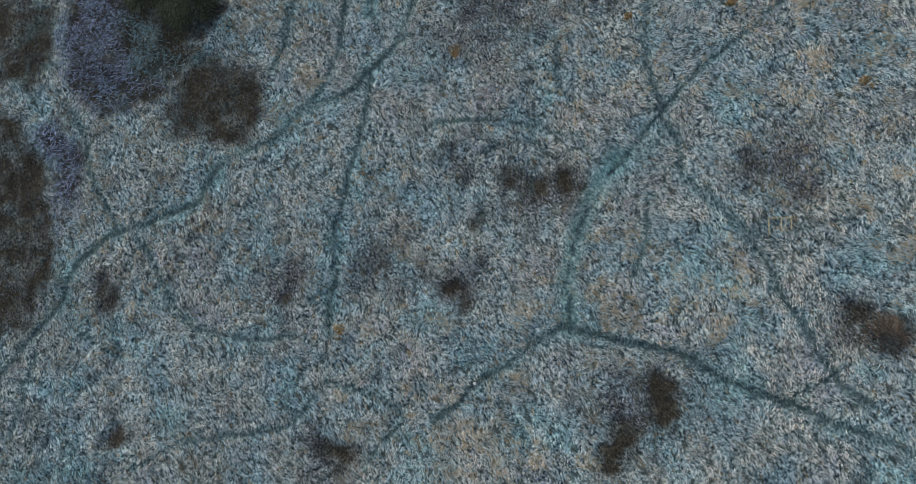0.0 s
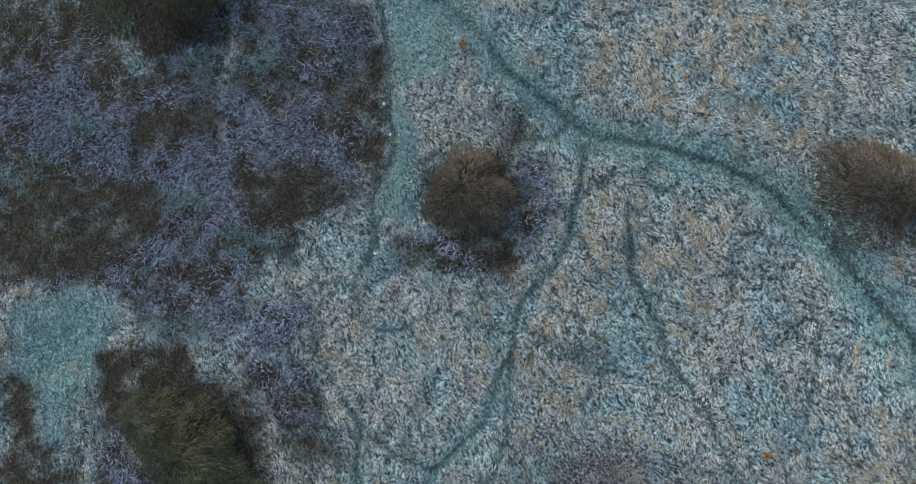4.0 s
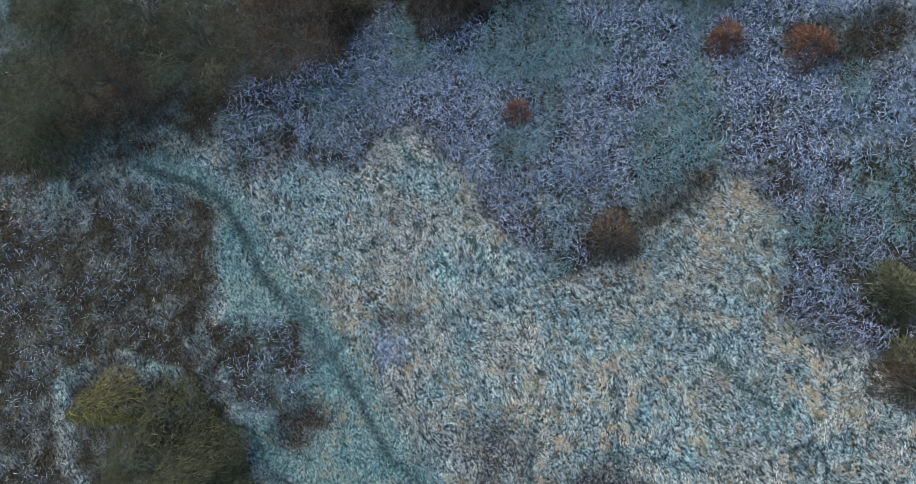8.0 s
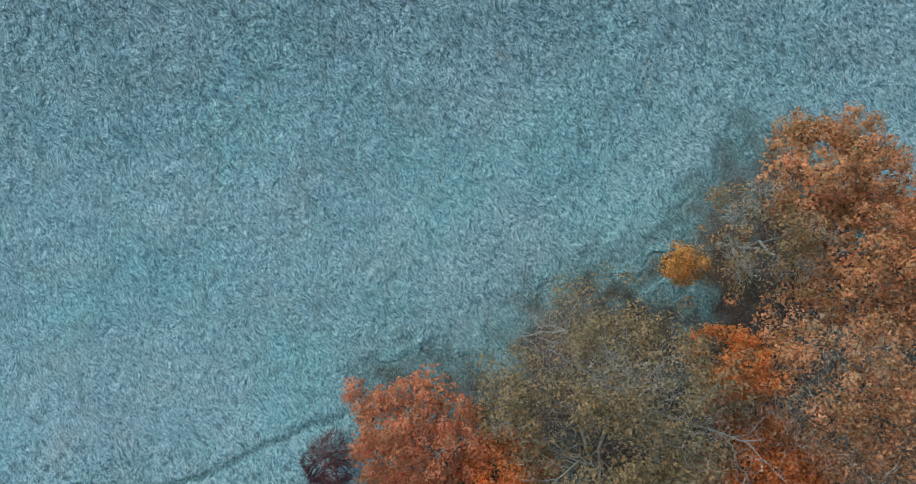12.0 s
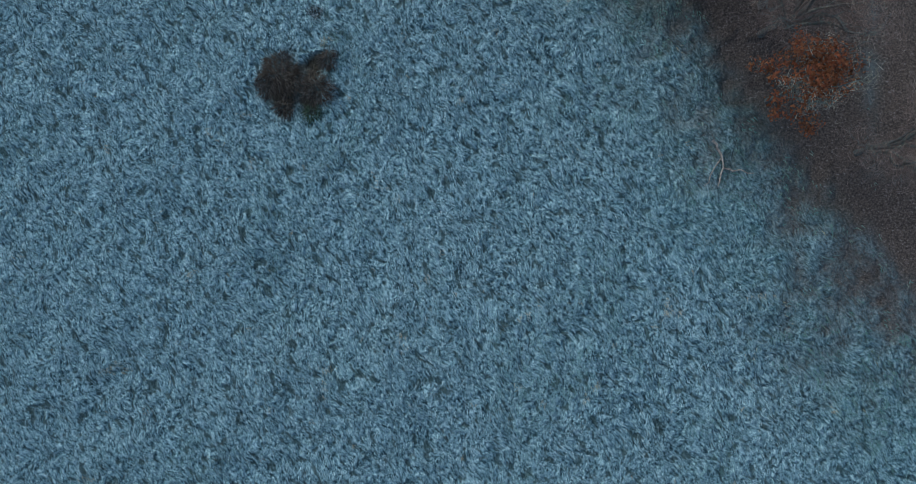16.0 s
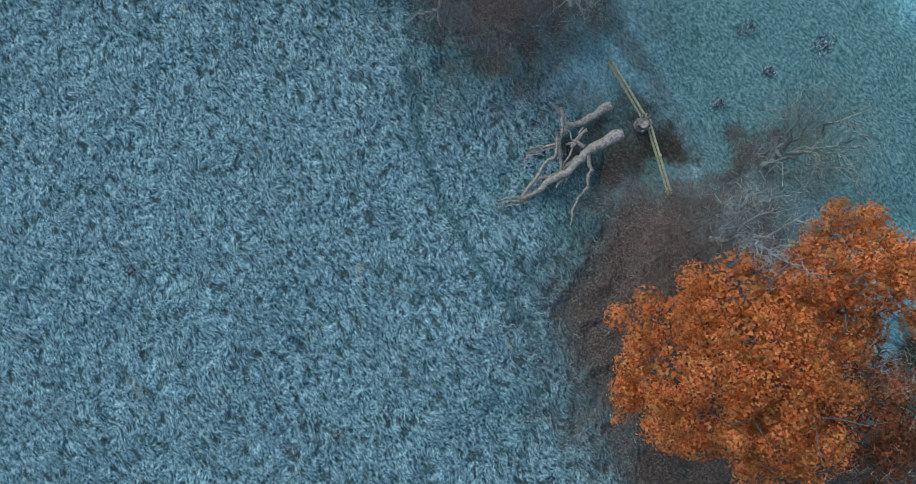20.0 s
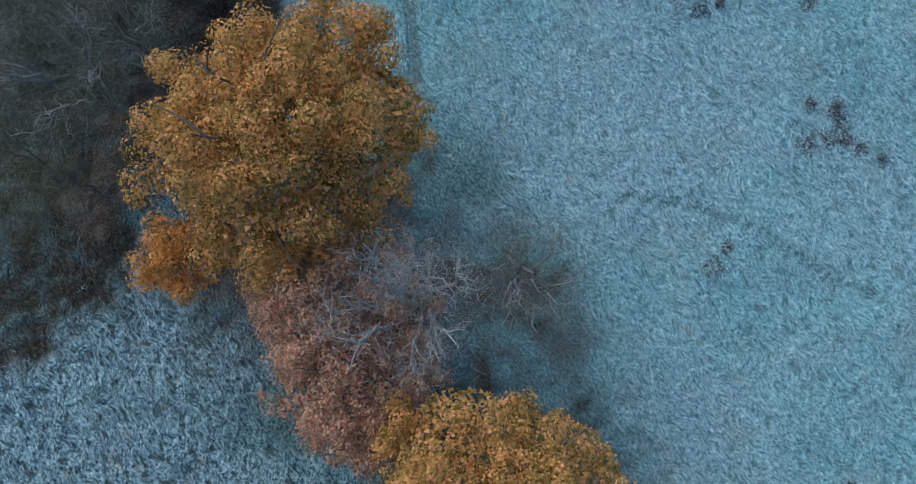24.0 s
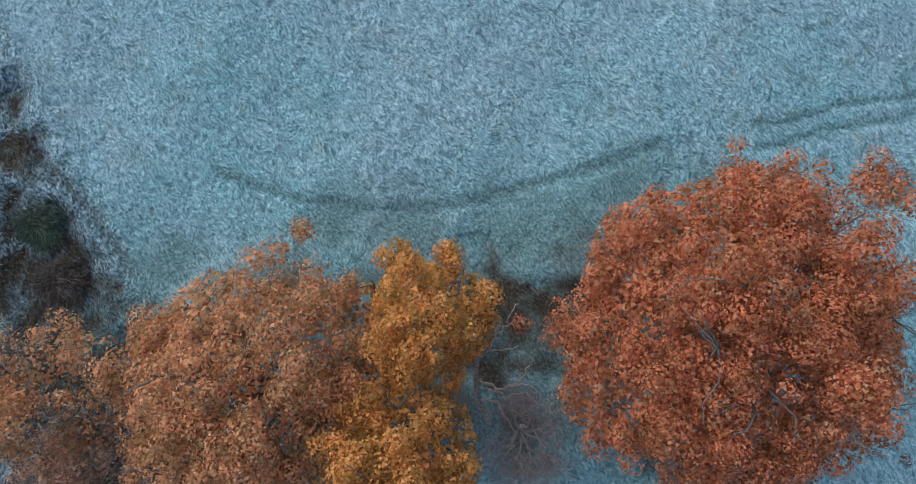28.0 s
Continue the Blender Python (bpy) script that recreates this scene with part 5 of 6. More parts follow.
def grow_bare(x, y, H, R, palette, r, density):
    ob = stand("bare_tree", x, y, f"leafless tree with {TWIG_WORDS[palette]} branches and twigs", "tree", "trees of the wood and hedge lines")
    pale = palette == "pale"
    trunk, limbs, ends = skeleton_of_tree(r, H, R, 10 if pale or palette == "grey" else 8, 7 if pale else 5, 5, (0.024 if pale or palette == "grey" else 0.026) * H, 0.8)
    bark = WHITE_BARK if pale else PALE_BARK if palette in ("grey", "pink") else BARK
    part("trunk", mesh("trunk", trunk[0], None, trunk[1], bark, None, True), ob)
    for v, q in limbs:
        part("limb", mesh("limb", v, None, q, bark, None, True), ob)
    lumps, sizes = lumps_of_crown(r, R, H, int(20 + 2 * R * R))
    v, q = twig_cloud(r, np.concatenate([ends, lumps]), int((300 if pale else 480 if palette == "grey" else 760) * R * R * density), 0.42, 0.0125, 0.16 * R)
    tagged(part("twigwork", mesh("twigwork", v, None, q, TWIGS[palette], np.zeros((len(v), 3))), ob, f"fine {TWIG_WORDS[palette]} twigs"), kind="stuff")


def grow_bush(x, y, H, R, palette, r):
    ob = stand("bush", x, y, f"rounded {TWIG_WORDS[palette]} bush standing in frosted rough ground", "bush", "bushes of the moor")
    for i in range(7):
        a = i * 2.399
        k = r.uniform(0.25, 0.8)
        v, q = tube(branch((0.1 * np.cos(a), 0.1 * np.sin(a), -0.2), (R * k * np.cos(a), R * k * np.sin(a), H * (1 - 0.55 * k * k) * 0.9), r, 0.1, 0.04, 5), np.linspace(0.07, 0.02, 5), 5)
        part("stem", mesh("stem", v, None, q, BARK, None, True), ob)
    n = int(700 * R * R)
    a, k = r.uniform(0, 6.28, n), np.sqrt(r.random(n))
    edge = 1 + 0.16 * np.sin(3 * a + r.uniform(0, 6)) + 0.1 * np.sin(7 * a + r.uniform(0, 6))
    px, py = R * k * edge * np.cos(a), R * k * edge * np.sin(a)
    lump = 0.8 + 0.4 * lattice(px + x, py + y, 1.1, 71)
    pz = np.maximum(H * (1 - 0.75 * k ** 2.4) * lump * r.uniform(0.55, 1, n), 0.15)
    v, q = arcs(px, py, pz, a + r.normal(0, 0.7, n), r.uniform(0.2, 0.5, n), r.uniform(0.02, 0.045, n), r.uniform(0.0, 0.2, n), 1, 0.25, 0.12)
    part("crown", mesh("crown", v, None, q, TWIGS[palette], np.zeros((len(v), 3))), ob)


TODO = []
bush(-17.1, 9.5, 4.0, 3.1, "olive", 1)
bush(-20.2, 11.7, 3.4, 2.2, "olive", 2)
bush(-14.9, 7.3, 3.4, 2.0, "olive", 3)
bush(1.7, 27.0, 4.2, 2.8, "umber", 4)
bush(27.1, 25.9, 4.4, 3.3, "umber", 5)
bush(-21.2, 44.9, 6.0, 5.6, "olive", 6)
bush(-20.1, 40.9, 3.5, 2.7, "dark_brown", 7)
bush(22.6, 56.1, 3.0, 1.5, "olive", 8)
bush(23.2, 52.0, 2.6, 1.6, "olive", 9)
bush(6.2, 60.0, 2.4, 1.5, "dark_brown", 10)
bush(0.8, 68.1, 1.8, 0.8, "rust", 11)
bush(18.3, 71.1, 2.4, 1.3, "rust", 12)
bush(13.7, 72.0, 2.0, 1.1, "rust", 13)
bush(11.9, 77.4, 4.2, 2.9, "yellow_green", 14)
bush(22.0, 56.7, 2.6, 1.3, "olive", 15)
bush(31.7, -17.3, 2.0, 1.1, "dark_brown", 16)
bush(22.7, 51.3, 2.4, 1.8, "dark_brown", 17)
bush(5.2, 81.1, 3.2, 1.7, "grey", 18)
bush(-11.6, 75.2, 3.4, 2.0, "dark_brown", 19)
bush(-3.8, 75.6, 3.6, 2.3, "dark_brown", 20)
bush(0.3, 76.8, 3.0, 1.5, "dark_brown", 21)
bush(-24.8, 50.8, 5.5, 1.6, "yellow_green", 22)
bush(-13.8, 86.8, 3.0, 1.4, "maroon", 23)
bush(-30.5, 67.9, 4.2, 2.4, "olive", 24)
bush(-14.8, 77.4, 3.0, 1.6, "dark_brown", 25)
bush(-13.4, 79.7, 3.4, 1.5, "olive", 26)
bush(-15.6, 79.9, 3.4, 1.8, "maroon", 27)
bare_tree(-18.5, 77.0, 9.0, 4.1, "pale", 31, 1.0)
bare_tree(-26.8, 77.4, 8.0, 4.5, "olive", 32, 1.0)
bare_tree(-22.5, 75.0, 7.0, 2.9, "olive", 33, 0.8)
bare_tree(-25.8, 71.2, 6.5, 3.0, "dark_brown", 34, 0.8)
bare_tree(-28.0, 70.8, 6.5, 4.0, "olive", 35, 1.0)
bare_tree(-18.6, 72.8, 6.5, 3.9, "olive", 36, 0.8)
bare_tree(-12.7, 73.4, 5.5, 3.2, "dark_brown", 37, 0.7)
bare_tree(-30.2, 68.4, 6.0, 2.9, "olive", 45, 0.7)
bare_tree(-28.3, 80.4, 7.0, 3.4, "olive", 131, 0.8)
bare_tree(-23.4, 79.6, 6.5, 2.9, "olive", 132, 0.7)
bare_tree(-32.1, 79.4, 7.0, 3.6, "olive", 133, 0.8)
oak_tree(-7.3, 82.0, 10.5, 5.2, "brown", 41, 0.35)
oak_tree(-7.6, 89.2, 10.0, 3.7, "coral", 42, 0.7)
oak_tree(-1.5, 83.3, 10.5, 2.6, "orange", 43, 0.9)
oak_tree(-3.3, 87.8, 10.5, 2.3, "orange", 44, 0.8)
oak_tree(1.9, 90.4, 11.5, 6.5, "grey_brown", 46, 0.4)
oak_tree(9.1, 86.2, 10.5, 4.2, "orange", 47, 0.9)
oak_tree(7.5, 92.7, 10.5, 2.1, "orange", 48, 0.7)
oak_tree(12.0, 91.9, 11.0, 5.0, "russet", 49, 0.42)
oak_tree(14.4, 97.5, 11.0, 4.0, "russet", 50, 0.8)
oak_tree(5.9, 97.6, 7.0, 0.8, "gold", 51, 1.2)
oak_tree(9.3, 98.6, 10.0, 2.7, "brown", 52, 0.3)
oak_tree(15.6, 89.3, 10.5, 2.9, "russet", 53, 0.4)
oak_tree(12.4, 101.8, 10.5, 2.8, "russet", 54, 0.9)
oak_tree(5.0, 83.8, 8.0, 1.6, "orange", 55, 0.8)
bare_tree(14.1, 141.4, 8.0, 3.1, "brown", 61, 1.0)
oak_tree(5.1, 152.7, 7.5, 2.9, "rust", 62, 0.5)
bare_tree(9.1, 148.4, 9.0, 3.2, "brown", 63, 1.0)
oak_tree(9.3, 144.6, 8.0, 2.0, "rust", 64, 0.45)
bare_tree(9.0, 154.2, 8.0, 3.3, "brown", 65, 0.8)
bare_tree(0.1, 158.7, 6.5, 3.3, "brown", 66, 0.9)
bare_tree(5.1, 162.0, 9.0, 3.1, "brown", 67, 0.8)
bare_tree(5.5, 158.1, 8.0, 3.4, "brown", 68, 0.9)
oak_tree(0.3, 169.9, 11.0, 5.2, "orange", 69, 0.85)
oak_tree(5.1, 173.8, 10.5, 2.9, "orange", 70, 0.8)
oak_tree(5.2, 167.8, 9.5, 3.4, "rust", 71, 0.5)
bare_tree(-1.7, 174.9, 6.5, 3.5, "brown", 72, 1.0)
bare_tree(1.3, 175.7, 8.5, 2.5, "pale", 73, 0.8)
bare_tree(4.2, 179.5, 8.0, 2.9, "grey", 74, 0.7)
bare_tree(-9.1, 188.8, 6.5, 3.9, "brown", 75, 1.0)
bare_tree(-5.4, 188.9, 8.0, 3.2, "pale", 76, 0.7)
oak_tree(-14.3, 198.8, 13.5, 6.6, "yellow", 81, 1.0)
oak_tree(-19.9, 205.4, 8.0, 3.9, "tan", 82, 0.75)
oak_tree(-21.3, 216.0, 13.5, 5.7, "yellow", 83, 1.0)
bare_tree(-16.8, 209.5, 11.0, 3.4, "pale", 84, 1.0)
oak_tree(-20.6, 209.0, 8.5, 4.1, "tan", 85, 0.75)
oak_tree(-27.5, 211.9, 8.0, 2.0, "gold", 196, 0.8)
bare_tree(-12.2, 209.4, 7.5, 2.6, "grey", 86, 0.8)
bare_tree(-31.9, 220.4, 10.0, 3.6, "grey", 87, 1.0)
oak_tree(-29.1, 229.1, 8.0, 3.3, "tan", 88, 0.45)
bare_tree(-26.3, 229.6, 8.0, 2.2, "grey", 89, 0.9)
bare_tree(-34.3, 226.6, 8.5, 3.0, "olive", 90, 0.9)
bare_tree(-34.7, 232.8, 9.5, 3.4, "grey", 91, 1.0)
oak_tree(-34.3, 239.8, 8.5, 3.5, "tan", 92, 0.45)
bare_tree(-29.0, 227.3, 7.0, 2.3, "brown", 93, 0.8)
oak_tree(-25.7, 242.7, 13.0, 6.0, "russet", 94, 0.8)
oak_tree(-18.1, 245.0, 12.5, 3.0, "gold", 95, 1.0)
oak_tree(-19.6, 239.7, 13.0, 3.3, "gold", 195, 1.0)
oak_tree(-5.7, 243.2, 13.0, 7.3, "red", 96, 1.0)
oak_tree(-34.6, 243.4, 11.0, 3.2, "russet", 97, 0.5)
bush(-18.8, 147.6, 0.7, 1.3, "dark_brown", 100)
bush(-16.5, 146.7, 0.6, 0.9, "dark_brown", 101)
bush(-15.8, 148.4, 0.5, 0.5, "dark_brown", 102)
bush(-16.9, 145.4, 0.5, 0.5, "dark_green", 103)
bush(-18.6, 145.8, 0.5, 0.5, "dark_brown", 104)
bush(-31.8, 236.6, 1.3, 1.4, "brown", 107)
bush(-39.0, 249.1, 0.9, 1.4, "dark_brown", 108)
bare_tree(-33.8, 221.9, 7.5, 3.8, "olive", 112, 0.9)
bare_tree(-30.2, 222.8, 7.0, 3.0, "grey", 113, 0.9)
bare_tree(-34.5, 216.6, 6.0, 3.4, "olive", 114, 0.9)
bare_tree(-31.2, 233.6, 6.0, 2.6, "pink", 115, 1.0)
bare_tree(-28.8, 226.9, 6.0, 2.6, "grey", 116, 1.0)
bare_tree(-34.3, 223.3, 8.0, 3.2, "grey", 117, 1.0)
bush(-40.0, 252.4, 1.2, 1.3, "dark_green", 111)
bare_tree(-14.5, 238.7, 6.0, 2.3, "pink", 98, 0.9)


build_ground()
build_grass()
build_brambles()
for grow, values in TODO:
    grow(*values)


# ---- dead trees, fence and small things ----
def dead_tree(label, foot):
    ob = new("dead_tree")
    ob.location = (foot[0], foot[1], 0)
    return tagged(ob, label, "dead tree")


def knotted(points, r0, r1, origin, sides):
    r = np.random.default_rng(int(abs(points[0][0]) * 100) + len(points))
    p = np.array(points) - np.array([origin[0], origin[1], 0])
    u = np.linspace(0, len(p) - 1, 3 * len(p) - 2)
    q = np.stack([np.interp(u, np.arange(len(p)), p[:, k]) for k in range(3)], 1)
    q[1:-1] += r.normal(0, 0.06, (len(q) - 2, 3))
    v, f = tube(q, 0.64 * np.linspace(r0, r1, len(q)) * r.uniform(0.85, 1.15, len(q)), sides)
    caps = [[0, k, k + 1] for k in range(1, sides - 1)]
    caps += [[len(v) - sides, len(v) - sides + k + 1, len(v) - sides + k] for k in range(1, sides - 1)]
    return v, caps, f


def dead_trunk(ob, r0, r1, points):
    part("trunk", mesh("trunk", *knotted(points, r0, r1, ob.location, 9), DEADWOOD, None, True), ob)


def dead_branch(ob, r0, r1, points):
    part("branch", mesh("branch", *knotted(points, r0, r1, ob.location, 7), DEADWOOD, None, True), ob)


dead = dead_tree("fallen weathered dead tree with broken pale branches on grass", (-3.31, 181.33, 1.60))
dead_trunk(dead, 0.5, 0.2, [(-3.31, 181.33, 1.60), (-4.46, 180.88, 1.50), (-5.06, 180.62, 1.40), (-5.67, 180.06, 1.20), (-6.44, 179.50, 1.00), (-7.54, 178.80, 0.80), (-8.64, 178.31, 0.60)])
dead_branch(dead, 0.42, 0.2, [(-3.71, 183.03, 0.80), (-4.52, 182.47, 0.80), (-5.60, 182.09, 0.70), (-6.38, 181.75, 0.60)])
dead_branch(dead, 0.2, 0.06, [(-5.06, 180.53, 1.40), (-5.01, 179.56, 1.20), (-5.11, 178.80, 0.90), (-5.56, 178.21, 0.60), (-5.97, 177.29, 0.40), (-6.08, 176.83, 0.30)])
dead_branch(dead, 0.17, 0.1, [(-8.63, 178.40, 0.60), (-7.99, 179.14, 1.00), (-7.35, 180.01, 1.40), (-6.83, 180.49, 1.60), (-6.66, 181.52, 1.80)])
dead_branch(dead, 0.17, 0.08, [(-6.67, 181.62, 1.70), (-6.58, 180.27, 1.40), (-6.37, 179.19, 1.00), (-6.77, 178.84, 0.80)])
dead_branch(dead, 0.13, 0.05, [(-6.69, 181.03, 1.50), (-7.57, 180.95, 1.20), (-8.26, 180.95, 1.00)])
dead_branch(dead, 0.1, 0.04, [(-7.57, 180.90, 1.10), (-8.18, 180.64, 0.80), (-8.50, 180.27, 0.50)])
dead_branch(dead, 0.12, 0.07, [(-5.91, 180.84, 1.20), (-5.52, 181.42, 1.30), (-5.22, 181.87, 1.10)])
dead_branch(dead, 0.2, 0.1, [(-5.18, 180.78, 1.30), (-5.59, 181.06, 1.20), (-6.19, 181.02, 1.10)])
dead_branch(dead, 0.12, 0.04, [(-8.64, 178.25, 0.60), (-9.26, 178.28, 0.50), (-9.73, 178.21, 0.30), (-10.12, 178.01, 0.20)])
dead_branch(dead, 0.1, 0.04, [(-8.94, 178.42, 0.60), (-8.93, 178.73, 0.80), (-9.22, 179.06, 0.90)])
dead_branch(dead, 0.14, 0.05, [(-6.05, 182.28, 0.70), (-6.36, 182.59, 0.90), (-6.52, 182.88, 1.20), (-6.72, 183.28, 1.30)])
dead_branch(dead, 0.16, 0.06, [(-5.97, 179.47, 0.90), (-7.19, 179.40, 0.80), (-8.12, 179.08, 0.60), (-8.50, 178.86, 0.50)])
dead_branch(dead, 0.16, 0.06, [(-6.40, 182.85, 1.60), (-6.28, 181.94, 1.50), (-6.53, 180.92, 1.30), (-6.44, 179.87, 1.10), (-6.33, 179.07, 0.80)])
dead_branch(dead, 0.14, 0.07, [(-5.05, 181.72, 1.20), (-5.68, 181.20, 1.20), (-6.01, 180.56, 1.10), (-6.44, 179.73, 1.00)])
dead_branch(dead, 0.12, 0.05, [(-6.70, 180.95, 1.20), (-7.37, 180.76, 1.10), (-8.29, 180.74, 0.80)])
dead_branch(dead, 0.2, 0.09, [(-5.24, 180.30, 0.90), (-5.85, 180.18, 0.90), (-6.80, 179.47, 0.80), (-7.75, 178.76, 0.60), (-8.72, 178.04, 0.40)])
dead_branch(dead, 0.09, 0.04, [(-8.24, 178.17, 0.50), (-9.01, 178.51, 0.60), (-9.96, 178.27, 0.40)])
dead_branch(dead, 0.07, 0.03, [(-7.53, 180.66, 1.00), (-7.99, 180.52, 0.90), (-8.46, 180.15, 0.60)])
dead_branch(dead, 0.08, 0.04, [(-5.68, 181.20, 1.20), (-6.07, 181.74, 1.40), (-6.18, 182.47, 1.70)])
dead_branch(dead, 0.07, 0.03, [(-8.72, 178.04, 0.40), (-9.41, 178.03, 0.30), (-10.05, 177.75, 0.20)])
dead = dead_tree("standing dead tree with bare grey forked branches", (-16.20, 239.18, 0.00))
dead_trunk(dead, 0.3, 0.12, [(-16.20, 239.18, 0.00), (-16.45, 240.73, 2.00), (-16.41, 242.05, 3.50), (-16.28, 242.96, 4.50), (-16.34, 243.83, 5.50), (-16.35, 244.69, 6.20)])
dead_branch(dead, 0.14, 0.04, [(-16.29, 242.91, 4.50), (-15.71, 243.21, 5.00), (-15.23, 243.98, 5.60), (-14.67, 244.37, 6.00), (-13.96, 244.44, 6.30)])
dead_branch(dead, 0.08, 0.03, [(-15.63, 243.20, 5.00), (-14.78, 243.20, 5.20), (-14.30, 243.34, 5.30)])
dead_branch(dead, 0.1, 0.03, [(-16.28, 243.54, 5.20), (-16.27, 244.37, 6.00), (-16.38, 245.03, 6.50)])
dead_branch(dead, 0.1, 0.03, [(-16.26, 243.67, 5.20), (-15.91, 244.33, 6.00), (-15.83, 245.35, 6.80)])
dead_branch(dead, 0.13, 0.04, [(-16.46, 241.72, 3.00), (-15.52, 241.26, 3.40), (-14.69, 241.37, 3.80), (-14.10, 241.91, 4.30), (-13.86, 242.32, 4.60)])
dead_branch(dead, 0.07, 0.03, [(-14.69, 241.37, 3.80), (-14.14, 241.47, 4.00), (-13.70, 241.12, 4.10)])
dead_branch(dead, 0.09, 0.03, [(-16.08, 241.31, 3.10), (-15.02, 240.82, 3.50), (-14.19, 240.99, 3.80), (-13.77, 240.50, 4.00)])
dead_branch(dead, 0.12, 0.04, [(-16.32, 240.57, 2.00), (-15.61, 240.44, 2.50), (-15.14, 239.46, 2.00), (-14.54, 238.09, 1.20), (-13.46, 236.80, 0.50)])
dead_branch(dead, 0.13, 0.03, [(-16.32, 243.25, 4.80), (-16.68, 244.10, 5.00), (-17.02, 244.82, 5.50), (-17.11, 245.62, 6.00), (-17.10, 246.00, 6.30), (-16.61, 246.32, 6.60), (-16.33, 246.91, 6.90), (-16.15, 247.38, 7.10)])
dead_branch(dead, 0.12, 0.04, [(-17.11, 245.62, 6.00), (-16.69, 245.75, 6.30), (-16.15, 245.94, 6.50), (-15.42, 246.31, 6.80)])
dead_branch(dead, 0.08, 0.03, [(-17.10, 246.00, 6.30), (-17.48, 246.30, 6.40), (-17.44, 246.93, 6.60)])
dead_branch(dead, 0.07, 0.03, [(-14.72, 244.38, 6.00), (-14.50, 244.82, 6.30), (-14.13, 245.17, 6.50)])
dead_branch(dead, 0.06, 0.03, [(-15.99, 244.13, 5.90), (-15.36, 243.97, 6.10)])
dead = dead_tree("leaning dead tree with pale crooked top among rust-coloured trees", (9.25, 150.05, 0.00))
dead_trunk(dead, 0.32, 0.16, [(9.25, 150.05, 0.00), (8.80, 149.97, 1.50), (9.39, 150.15, 3.00), (9.74, 150.41, 4.50), (9.44, 151.00, 5.50), (9.39, 151.54, 6.20), (9.72, 152.05, 7.00)])
dead_branch(dead, 0.12, 0.03, [(9.32, 151.59, 6.20), (8.93, 152.17, 7.00), (8.53, 152.48, 7.40), (7.72, 152.76, 7.80), (7.44, 153.27, 8.00), (7.57, 153.96, 8.20), (7.94, 154.16, 8.30)])
dead_branch(dead, 0.07, 0.03, [(8.53, 152.48, 7.40), (8.32, 152.93, 7.70), (8.33, 153.47, 8.00), (8.46, 152.78, 8.20), (8.50, 152.33, 8.00)])
dead_branch(dead, 0.1, 0.03, [(9.72, 152.05, 7.00), (9.93, 152.25, 7.30), (10.28, 151.97, 7.50), (10.48, 152.39, 7.80)])
dead_branch(dead, 0.06, 0.03, [(8.93, 152.17, 7.00), (9.14, 151.67, 7.20)])
dead_branch(dead, 0.06, 0.03, [(9.44, 151.00, 5.50), (9.04, 151.49, 5.90), (8.82, 151.78, 6.10)])
dead_branch(dead, 0.06, 0.03, [(9.57, 151.89, 6.60), (9.61, 152.34, 7.00), (8.84, 152.28, 7.40)])
dead = dead_tree("broken pale dead limb lying on brown leaf litter", (-11.85, 191.53, 0.50))
dead_trunk(dead, 0.2, 0.14, [(-11.85, 191.53, 0.50), (-12.33, 191.31, 0.70), (-12.61, 190.84, 0.80), (-12.46, 189.97, 1.00), (-12.37, 189.11, 1.20), (-12.63, 188.68, 1.10)])
dead_branch(dead, 0.13, 0.05, [(-12.63, 188.68, 1.10), (-13.26, 188.73, 1.00), (-13.92, 188.64, 0.80), (-14.57, 188.15, 0.30)])
dead_branch(dead, 0.11, 0.06, [(-12.63, 188.68, 1.10), (-12.69, 188.15, 0.70), (-12.53, 188.05, 0.40)])
dead_branch(dead, 0.08, 0.04, [(-12.86, 188.63, 1.00), (-13.21, 188.39, 0.80), (-13.33, 188.29, 0.60)])
dead = dead_tree("small fallen branch half hidden in frosted grass", (6.05, 142.44, 0.50))
dead_trunk(dead, 0.12, 0.05, [(6.05, 142.44, 0.50), (6.53, 141.71, 0.40), (6.69, 140.95, 0.30), (6.28, 139.83, 0.20)])
dead_branch(dead, 0.09, 0.04, [(6.69, 140.86, 0.30), (7.44, 140.64, 0.40), (8.28, 140.51, 0.30)])
dead_branch(dead, 0.07, 0.03, [(6.56, 141.51, 0.40), (5.86, 140.50, 0.30), (5.55, 139.93, 0.20)])

dead = dead_tree("fallen bleached dead tree with crooked branches in a dark ditch", (-22.36, 222.12, 0.6))
dead_trunk(dead, 0.110, 0.055, [(-19.56, 223.03, 0.30), (-20.48, 222.42, 0.70), (-21.65, 222.31, 1.00), (-23.11, 222.47, 1.20), (-24.24, 222.73, 1.40), (-24.93, 223.21, 1.50)])
dead_branch(dead, 0.055, 0.017, [(-22.81, 222.45, 1.20), (-22.51, 223.34, 1.60), (-22.14, 224.07, 1.90)])
dead_branch(dead, 0.066, 0.022, [(-19.81, 222.72, 0.50), (-20.09, 223.48, 1.00), (-20.35, 224.20, 1.40)])
dead_branch(dead, 0.055, 0.022, [(-21.08, 222.29, 0.80), (-21.35, 221.85, 1.20), (-22.25, 221.59, 1.30), (-23.43, 221.60, 1.40)])
dead_branch(dead, 0.033, 0.017, [(-21.87, 221.80, 1.30), (-21.57, 221.56, 1.40), (-21.28, 221.26, 1.50)])
